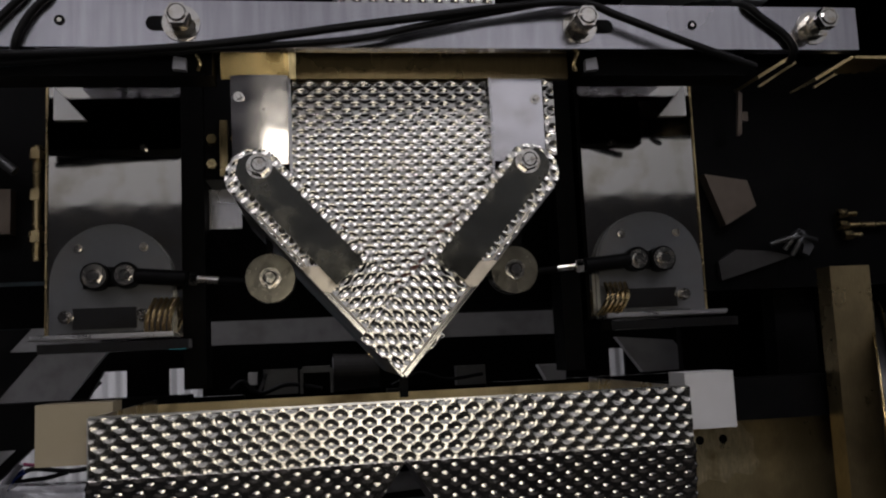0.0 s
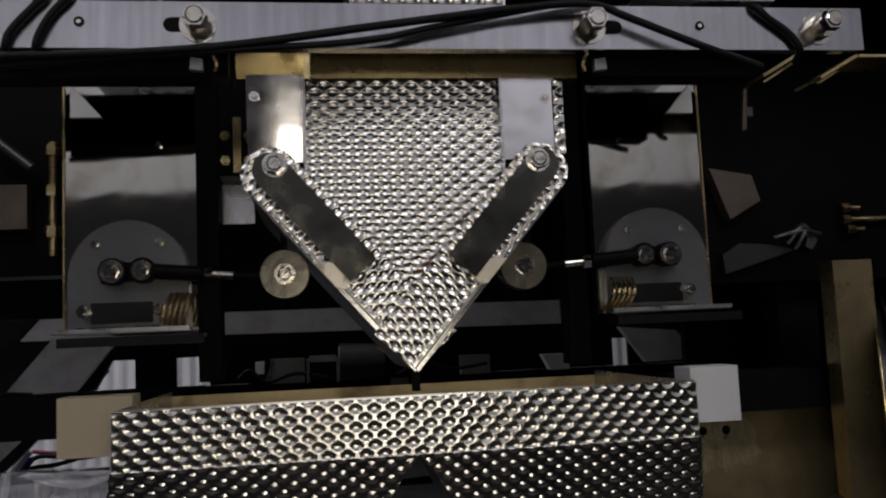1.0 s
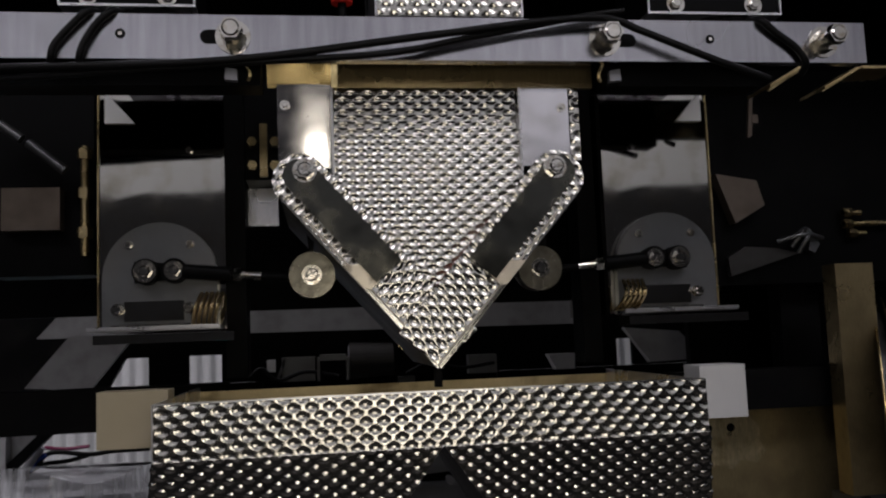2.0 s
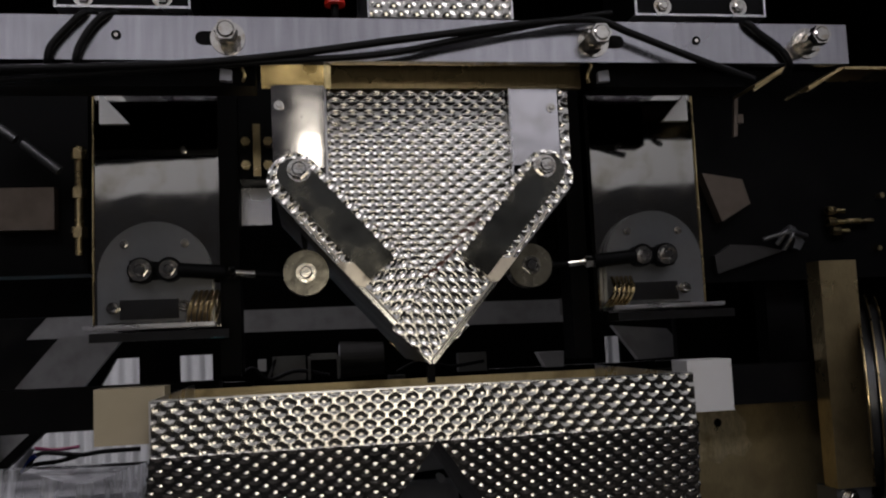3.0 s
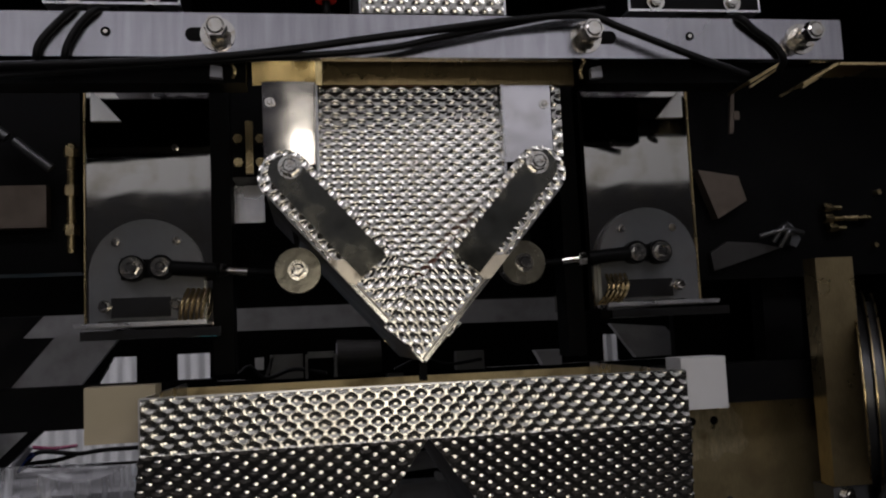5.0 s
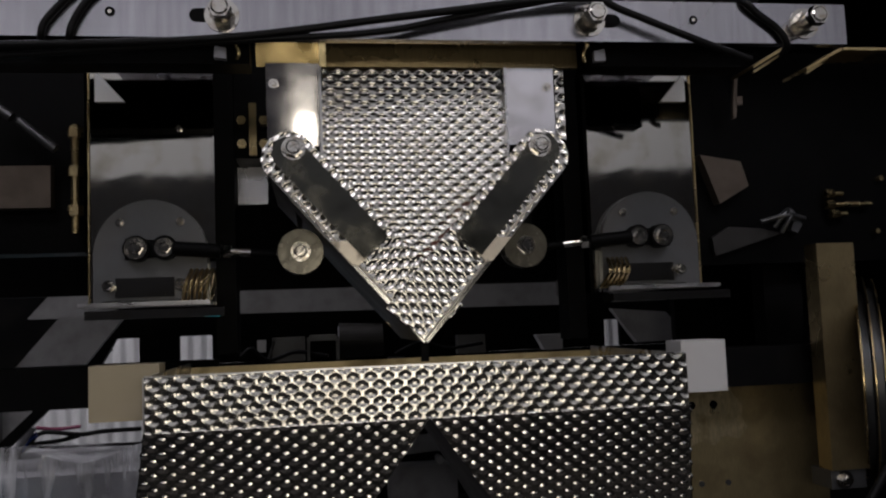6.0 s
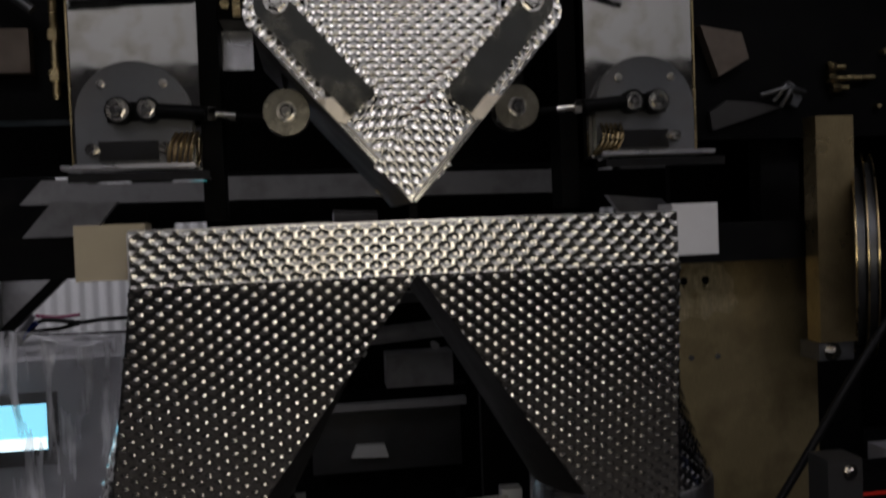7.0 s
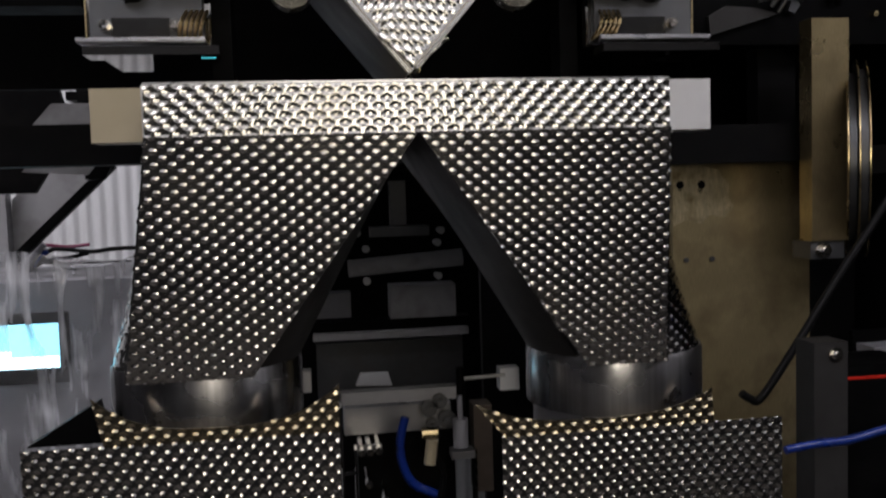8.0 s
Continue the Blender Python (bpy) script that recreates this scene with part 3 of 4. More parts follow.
def drive(s):
    x = -0.2245 if s < 0 else 0.3145
    u = thing("gate_drive", (x, 0.815, 1.552), "mirror-polished drive housing with a crank disc", "drive unit", "gate drives")
    hw = 0.0615
    part("housing", boxes((-hw, hw, 0, 0.16, 0, 0.252)), POLISH, u, "mirror-polished housing", bevel=0.003)
    # Thin strips added to imitate the highlights along the housing's edges.
    part("edge_highlight", boxes(sorted_box(-s * (hw + 0.0005), -s * (hw + 0.0026), -0.003, 0.01, 0, 0.252)), POLISH, u)
    part("edge_highlight", boxes(sorted_box(s * (hw + 0.0005), s * (hw + 0.0022), -0.002, 0.012, 0.004, 0.252)), BRASSY, u, "thin strip for the warm highlight on the edge")
    arch = [(0.0565 * math.cos(a), 0.054 + 0.0565 * math.sin(a)) for a in np.linspace(0, math.pi, 40)] + [(-0.0565, 0.004), (0.0565, 0.004)]
    part("crank_plate", prism(arch, -0.012, -0.001), DULL, u, "dull arched crank plate", False, 0.001)
    for a in (48, 132):
        bolt("disc_screw", (0.045 * math.cos(radians(a)), -0.012, 0.054 + 0.045 * math.sin(radians(a))), 0.003, 0.003, u)
    part("tray", boxes((-hw - 0.001, hw + 0.001, -0.046, -0.0125, 0.0, 0.003)), BRUSH, u, "polished tray", bevel=0.0008)
    part("tray_lip", boxes((-hw - 0.001, hw + 0.001, -0.049, -0.0463, 0.001, 0.0045)), BRUSH, u, "bright tray lip", bevel=0.001)
    part("tray_skirt", boxes((-hw + 0.004, hw + 0.014, -0.044, -0.010, -0.012, -0.003)), POLISH, u, "dark skirt under the tray", bevel=0.002)
    part("inset", boxes((-0.034, 0.024, -0.0175, -0.0125, 0.010, 0.030)), POLISH, u, "dark polished inset", False, 0.002)
    part("inset_bead", boxes((-0.046, 0.036, -0.020, -0.0125, 0.0045, 0.0068)), CHROME, u, "bright bead below the inset", False, 0.001)
    for k in (-0.04, 0.03):
        bolt("bracket_bolt", (k, -0.019, 0.022), 0.0055, 0.008, u, "", 1.15)
    for k in range(5):
        x0 = -s * (hw - 0.004) + s * 0.0052 * k
        part("spring_strand", hose(bmesh.new(), [(x0 - 0.004, -0.016, 0.004), (x0 - 0.001, -0.032, 0.014), (x0 + 0.002, -0.034, 0.024), (x0 + 0.005, -0.018, 0.036)], 0.0021, 8, 4), BRASSY, u, "golden spring strand", True)
    # White triangle added in place of a reflection on the mirror housing.
    part("gusset", prism([(s * 0.056, 0.216), (s * 0.056, 0.250), (s * 0.026, 0.216)], -0.004, -0.0015), WALL, u, "small pale triangle standing in for a reflection")
    part("pilot_screw", cyl(bmesh.new(), (-s * 0.028, -0.004, 0.188), (-s * 0.028, 0, 0.188), 0.0035, n=12), CHROME, u)
    hub = -0.0115 if s < 0 else 0.0075
    crank = part("crank", cyl(cyl(prism([(-0.012, -0.011), (0.030, -0.008), (0.030, 0.008), (-0.012, 0.011)], -0.008, 0), (0, -0.016, 0), (0, 0, 0), 0.013),
                                  (0.0285, -0.010, 0), (0.0285, 0.0, 0), 0.0115), BLACK, u, "short black crank arm")
    crank.location = (hub, -0.014, 0.059)
    bolt("hub_bolt", (0, -0.016, 0), 0.0075, 0.005, crank)
    rod = part("push_rod", cyl(cyl(cyl(bmesh.new(), (0, -0.009, 0), (0, 0.0, 0), 0.0125), (0.008, -0.0045, 0), (0.055, -0.0045, 0), 0.0075), (0.055, -0.0045, 0), (0.135, -0.0045, 0), 0.004),
               BLACK, u, "black push rod with a ball end", True)
    part("rod_nut", cyl(bmesh.new(), (0.058, -0.0045, 0), (0.066, -0.0045, 0), 0.0075, n=6), CHROME, rod, "bright lock nut")
    part("rod_thread", cyl(bmesh.new(), (0.066, -0.0045, 0), (0.085, -0.0045, 0), 0.0043), CHROME, rod)
    bolt("rod_bolt", (0, -0.009, 0), 0.0065, 0.004, rod)
    return u, crank, rod, x + hub


DRIVES = {s: drive(s) for s in (-1, 1)}


def slab_thing(name, bm, m, label, cat, bevel=0.001, smooth=False, group=""):
    return tagged(part(name, bm, m, None, label, smooth, bevel), label, cat, group)


def strut(p0, p1, w, d):
    """A square bar between two points."""
    a, b = Vector(p0), Vector(p1)
    t = (b - a).normalized()
    n = t.cross(Vector((0, 1, 0))).normalized() * (w / 2)
    y = Vector((0, d, 0))
    bm = bmesh.new()
    vs = [bm.verts.new(q) for q in (a + n, a - n, b - n, b + n, a + n + y, a - n + y, b - n + y, b + n + y)]
    for f in ((0, 1, 2, 3), (7, 6, 5, 4), (0, 4, 5, 1), (1, 5, 6, 2), (2, 6, 7, 3), (3, 7, 4, 0)):
        bm.faces.new([vs[i] for i in f])
    return bm


def frame_parts():
    m = thing("steel_framework", (0, 0, 0), "dark steel machine frame with grey painted beams and struts", "machine frame")

    def fp(name, bm, mt, label="", bevel=0.001):
        return part(name, bm, mt, m, label, False, bevel)
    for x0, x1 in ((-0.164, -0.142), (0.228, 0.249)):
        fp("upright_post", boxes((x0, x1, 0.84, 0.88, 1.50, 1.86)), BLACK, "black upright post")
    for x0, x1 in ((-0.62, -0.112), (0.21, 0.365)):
        # Top raised unseen behind the rail to black out the housings' reflection.
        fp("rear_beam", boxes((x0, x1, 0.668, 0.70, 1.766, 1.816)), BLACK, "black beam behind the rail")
    fp("support_bar", boxes((-0.75, -0.18, 0.97, 1.015, 1.439, 1.489)), SHADEFILL, "dark square bar")
    fp("support_bar", boxes((0.40, 0.628, 1.0, 1.04, 1.421, 1.474)), SHADEFILL, "dark square bar")
    r = thing("rear_framework", (0, 0, 0), "grey painted beam and gusset frame standing behind the machine", "machine frame")

    def rp(name, bm, mt, label="", bevel=0.002):
        return part(name, bm, mt, r, label, False, bevel)
    rp("cross_beam", prism([(-0.67, 1.561), (-0.624, 1.612), (0.534, 1.604), (0.534, 1.551)], 1.86, 1.907), PAINT, "grey painted cross beam")
    rp("gusset", prism([(-0.664, 1.461), (-0.577, 1.563), (-0.450, 1.558), (-0.537, 1.452)], 1.767, 1.787), PAINT, "grey painted gusset plate")
    rp("gusset", prism([(0.607, 1.537), (0.736, 1.525), (0.792, 1.461), (0.664, 1.458)], 1.767, 1.787), PAINT, "grey painted gusset plate")
    rp("gusset", prism([(0.858, 1.577), (0.883, 1.574), (0.951, 1.444), (0.858, 1.444)], 1.767, 1.787), DULL, "dull grey gusset plate")
    rp("gusset", prism([(0.96, 1.59), (1.05, 1.585), (1.069, 1.481), (0.967, 1.469)], 1.798, 1.818), DULLBROWN, "brownish steel plate")
    rp("gusset", prism([(0.925, 1.528), (1.057, 1.528), (1.088, 1.373), (0.995, 1.373)], 1.86, 1.8800000000000001), DULLBROWN, "brownish steel plate")
    rp("bracket", boxes((-0.153, -0.081, 1.84, 1.87, 1.447, 1.500)), DULL, "dim grey rear bracket", 0.004)
    rp("channel", boxes((-0.076, -0.070, 1.82, 1.87, 1.446, 1.497), (-0.070, -0.012, 1.82, 1.87, 1.490, 1.503), (-0.012, -0.006, 1.82, 1.87, 1.446, 1.497)), DULL, "grey bent channel", 0.001)
    rp("drum", cyl(bmesh.new(), (-0.004, 1.87, 1.487), (0.094, 1.87, 1.487), 0.041, 0.036, 32), SHADE, "dim grey motor drum", 0.0)
    rp("drum_cap", cyl(bmesh.new(), (-0.006, 1.87, 1.487), (-0.0045, 1.87, 1.487), 0.034, n=32), CASE, "", 0.0)
    rp("clip", boxes((-0.184, -0.166, 1.83, 1.85, 1.470, 1.496)), NYLON, "small pale clip", 0.003)
    rp("lever", strut((-0.162, 1.84, 1.455), (-0.146, 1.84, 1.494), 0.006, 0.008), CASE, "thin grey lever")
    rp("bracket", boxes((0.263, 0.328, 1.84, 1.87, 1.447, 1.489)), DULL, "small grey bracket", 0.006)
    rp("foot", prism([(0.446, 1.483), (0.509, 1.483), (0.507, 1.448), (0.464, 1.448)], 1.83, 1.86), PAINT, "pale tapered foot")
    rp("conduit", hose(bmesh.new(), [(-0.22, 1.83, 1.462), (-0.195, 1.83, 1.478), (-0.16, 1.83, 1.452), (-0.10, 1.83, 1.468), (-0.03, 1.82, 1.456)], 0.0045), CABLE, "thin black conduit", 0.0)
    rp("conduit", hose(bmesh.new(), [(0.12, 1.83, 1.455), (0.18, 1.83, 1.478), (0.24, 1.83, 1.462), (0.32, 1.83, 1.470)], 0.004), CABLE, "thin black conduit", 0.0)
    # Near-black panels fill the gaps where only shade lies.
    rp("shade_panel", boxes((-0.586, 0.995, 1.922, 1.937, 1.511, 1.729)), SHADEFILL)
    rp("shade_panel", boxes((-0.416, -0.20, 1.922, 1.937, 1.264, 1.446)), SHADEFILL)
    rp("shade_panel", boxes((0.345, 0.964, 1.922, 1.937, 1.264, 1.446)), SHADEFILL)
    rp("shade_panel", boxes((-0.45, -0.363, 1.922, 1.937, 1.447, 1.511)), SHADEFILL)
    rp("shade_panel", boxes((-0.29, 0.641, 1.922, 1.937, 1.447, 1.511)), SHADEFILL)
    rp("shade_panel", boxes((0.681, 0.995, 1.922, 1.937, 1.447, 1.511)), SHADEFILL)
    rp("shade_panel", prism([(-1.051, 1.419), (-0.698, 1.419), (-0.61, 1.556), (-0.648, 1.72), (-1.051, 1.72)], 1.953, 1.973), SHADEFILL)
    rp("shade_panel", prism([(-0.586, 1.447), (-0.543, 1.447), (-0.507, 1.511), (-0.586, 1.511)], 1.953, 1.973), SHADEFILL)
    rp("gusset", prism([(-0.831, 1.406), (-0.744, 1.488), (-0.599, 1.484), (-0.834, 1.254)], 2.2, 2.22), PAINT, "grey painted gusset plate")
    rp("strut", strut((-0.835, 2.17, 1.244), (-0.575, 2.17, 1.490), 0.024, 0.025), BLACK, "black diagonal strut")
    rp("post", boxes((-0.907, -0.832, 2.16, 2.20, 0.0, 1.486)), PAINT, "grey painted frame post")
    rp("post", boxes((0.62, 0.68, 1.93, 1.98, 0.0, 1.27)), PAINT, "grey painted frame post")
    rp("post_foot", boxes((-0.829, -0.795, 2.18, 2.22, 1.212, 1.248)), NYLON, "pale plastic end block", 0.004)
    # cabinet round the machine: unseen and near-black panels added to keep it dark
    c = thing("machine_cabinet", (0, 0, 0), "near-black machine cabinet panels added for shade", "cabinet")
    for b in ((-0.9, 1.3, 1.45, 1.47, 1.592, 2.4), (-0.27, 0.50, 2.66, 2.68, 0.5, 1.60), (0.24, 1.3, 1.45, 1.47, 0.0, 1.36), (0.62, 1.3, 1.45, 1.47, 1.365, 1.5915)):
        part("back_panel", boxes(b), SHADEFILL, c)
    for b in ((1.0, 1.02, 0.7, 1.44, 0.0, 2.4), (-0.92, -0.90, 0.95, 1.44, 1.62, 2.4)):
        part("side_panel", boxes(b), SHADEFILL, c)
    part("shade_roof", boxes((-0.9, 1.0, 0.72, 1.44, 2.05, 2.07)), SHADEFILL, c)
    part("base", boxes((-0.5, 0.9, 0.48, 1.4, 0, 0.56)), SHADEFILL, c, bevel=0.01)

    b = thing("bearing_block", (-0.121, 0.84, 1.712), "black bearing block with brass fittings on the post", "bearing")
    part("body", boxes((-0.02, 0.02, 0, 0.06, 0.0, 0.11)), BLACK, b, bevel=0.002)
    for k in (-0.012, 0.012):
        for z in (0.014, 0.040):
            part("fitting", cyl(bmesh.new(), (k, -0.012, z), (k, 0, z), 0.0055, n=6), BRASSY, b, "brass hexagon fitting")
    part("spindle", boxes((-0.004, 0.004, -0.009, 0, 0.002, 0.060)), BRASSY, b)
    part("cover_plate", boxes((-0.023, 0.012, 0.05, 0.055, -0.044, -0.001)), BRUSH, b, "pale steel cover plate")
    p = thing("side_plate", (0.56, 1.06, 1.02), "golden steel side plate with two small holes", "plate")
    part("sheet", boxes((-0.105, 0.11, 0, 0.01, -1.02, 0.403)), PLATE, p, bevel=0.001)
    for k in (-0.093, -0.060):
        part("hole", cyl(bmesh.new(), (k, -0.0012, 0.372), (k, 0.0, 0.372), 0.006, n=20), BLACK, p)
    part("worn_patch", prism([(-0.104, 0.399), (-0.062, 0.400), (-0.034, 0.393), (-0.026, 0.381), (-0.016, 0.372), (-0.018, 0.352), (-0.010, 0.338), (-0.024, 0.322), (-0.047, 0.327), (-0.060, 0.314), (-0.083, 0.321), (-0.104, 0.312)], -0.0008, -0.0002), WORN, p, "bare scratched patch round the holes")
    for k in (-0.085, -0.045):
        part("screw", cyl(bmesh.new(), (k, -0.003, 0.262), (k, 0, 0.262), 0.004, n=12), DULL, p)
    c = thing("side_column", (0.628, 0.95, 1.0), "golden steel column beside the film wheel", "column")
    part("post", boxes((-0.020, 0.034, 0, 0.03, 0.31, 0.61)), COLUMN, c, "", True, 0.011)
    part("foot", boxes((-0.02, 0.03, 0.004, 0.05, 0.285, 0.309)), DULL, c, bevel=0.001)
    bolt("bolt", (-0.002, 0.003, 0.297), 0.008, 0.009, c)
    part("brace", boxes((-0.03, 0.03, 0.126, 0.16, -1.0, 0.66)), SHADEFILL, c)
    w = thing("film_wheel", (0.688, 0.99, 1.42), "large polished steel wheel behind the column", "wheel")
    w.matrix_world = pose(0.722, 1.02, 1.42, 0, 0, -31)
    for x0, x1, r in ((-0.018, -0.0165, 0.140), (-0.0045, -0.003, 0.146), (0.008, 0.0095, 0.142)):
        part("flange", cyl(bmesh.new(), (x0, 0, 0), (x1, 0, 0), r - 0.002, n=72), SHADE, w, "dark wheel flange", True, 0.001)
        bm = bmesh.new()
        rings = []
        for rr, xx in ((r - 0.0019, x0 - 0.0006), (r, x0), (r, x1), (r - 0.0019, x1 + 0.0006)):
            rings.append([bm.verts.new((xx, rr * math.cos(k * math.tau / 96), rr * math.sin(k * math.tau / 96))) for k in range(96)])
        for a, c2 in zip(rings, rings[1:] + rings[:1]):
            for k in range(96):
                bm.faces.new((a[k], c2[k], c2[(k + 1) % 96], a[(k + 1) % 96]))
        part("rim", bm, BRASSY, w, "polished rim", True)
    for x0, x1, r in ((-0.0158, -0.006, 0.125), (-0.0028, 0.0078, 0.130)):
        part("drum", cyl(bmesh.new(), (x0, 0, 0), (x1, 0, 0), r, n=72), DULL, w, "", True)
    part("hub", cyl(bmesh.new(), (-0.034, 0, 0), (-0.0205, 0, 0), 0.03, n=32), DULL, w, "", True)
    part("axle", boxes((0.011, 0.25, -0.02, 0.02, -0.02, 0.02)), BLACK, w)


def corrugated(x0, x1, y, z0, z1):
    bm = bmesh.new()
    n = int((x1 - x0) / 0.006)
    rows = []
    for z in (z0, z1):
        for d in (0, 0.004):
            rows.append([bm.verts.new((x0 + (x1 - x0) * k / n, y + d + 0.006 * math.sin(k * 0.8), z)) for k in range(n + 1)])
    for a, b in ((0, 2), (1, 3), (0, 1), (2, 3)):
        for k in range(n):
            bm.faces.new((rows[a][k], rows[a][k + 1], rows[b][k + 1], rows[b][k]))
    return bm


frame_parts()


def upper_parts():
    for x, w in ((0.32, 0.066), (-0.225, 0.056)):
        b = thing("cover_bracket", (x, 0.66, 1.834), "dark cover with a bright folded steel edge", "cover", "rail covers")
        part("cover", boxes((-w, w, 0, 0.09, 0.0025, 0.07)), BLACK, b, bevel=0.002)
        part("edge", boxes((-w - 0.002, w + 0.002, -0.003, 0.05, 0, 0.002), (-w - 0.002, -w - 0.0003, -0.003, 0.0, 0.002, 0.06), (w + 0.0003, w + 0.002, -0.003, 0.0, 0.002, 0.06)), BRUSH, b, "bright folded edge")
        for k in (-0.6, 0.6):
            bolt("bolt", (w * k, -0.0005, 0.010), 0.006, 0.005, b)
    u = thing("feed_spout", (0.068, 0.70, 1.845), "dimpled stainless feed spout above the rail", "spout")
    sheet("front_plate", bilinear((-0.07, 0, 0), (0.07, 0, 0), (0.085, -0.01, 0.2), (-0.085, -0.01, 0.2)), 100, 120, u)
    for k in (-1, 1):
        part("side_plate", boxes(sorted_box(k * 0.071, k * 0.073, 0.001, 0.16, 0, 0.2)), BRUSH, u)
    part("back_plate", boxes((-0.07, 0.07, 0.16, 0.162, 0, 0.2)), BRUSH, u)
    part("lid", boxes((-0.086, 0.086, -0.011, 0.164, 0.201, 0.204)), BRUSH, u)
    k = thing("knob", (-0.037, 0.69, 1.842), "red plastic clamping knob on a dark stem", "knob")
    part("grip", cyl(bmesh.new(), (0, 0, 0.010), (0, 0, 0.030), 0.010, 0.008, 20), REDPL, k, "red plastic grip", True, 0.001)
    part("stem", cyl(bmesh.new(), (0, 0, -0.045), (0, 0, 0.010), 0.004), BLACK, k)


upper_parts()



def shoulder(s):
    cx, cy, R = CX + s * 0.2115, 0.746, 0.104
    g = thing("forming_shoulder", (cx, cy, 0.95), "dimpled steel bag-forming shoulder around the collar", "forming shoulder", "forming shoulders")
    zt = 0.228 if s < 0 else 0.212
    x0, x1 = (-0.15, 0.127) if s < 0 else (-0.145, 0.137)
    flat = bilinear((x0, -0.104, zt), (x1, -0.104, zt), (x1, -0.104, -0.05), (x0, -0.104, -0.05))

    def apron(u, v):
        P = flat(u, v)[0]
        return P, P[..., 0] * 1.2, P[..., 2] * 1.11
    sheet("apron", apron, 260, 240, g, CHUTE, depth=0.0013, size=0.84)

    # the wing rises from the apron's edge and hugs the collar
    tl, tr, bl, br, rise = (-0.089, 0.128, -0.080, x1, 0.033) if s < 0 else (-0.170, 0.064, x0 + 0.003, 0.066, 0.022)

    def wing(u, v):
        k = np.abs(2 * u - 1) ** 3
        top = zt + 0.011 + rise * k
        x = (tl + (tr - tl) * u) * (1 - v) + (bl + (br - bl) * u) * v
        P = np.stack([x, -0.1045 + 0.0 * k, top * (1 - v) + (zt - 0.001) * v], -1)
        return P, P[..., 0] * 1.2, P[..., 2] * 1.11
    sheet("wing", wing, 220, 40, g, WING, outward=(0, -1, 0.2), depth=0.0013, size=0.84)
    part("tube", cyl(bmesh.new(), (0, 0, -0.4), (0, 0, 0.232), 0.086, n=64), BRUSH, g, "plain forming tube", True)


for s in (-1, 1):
    shoulder(s)


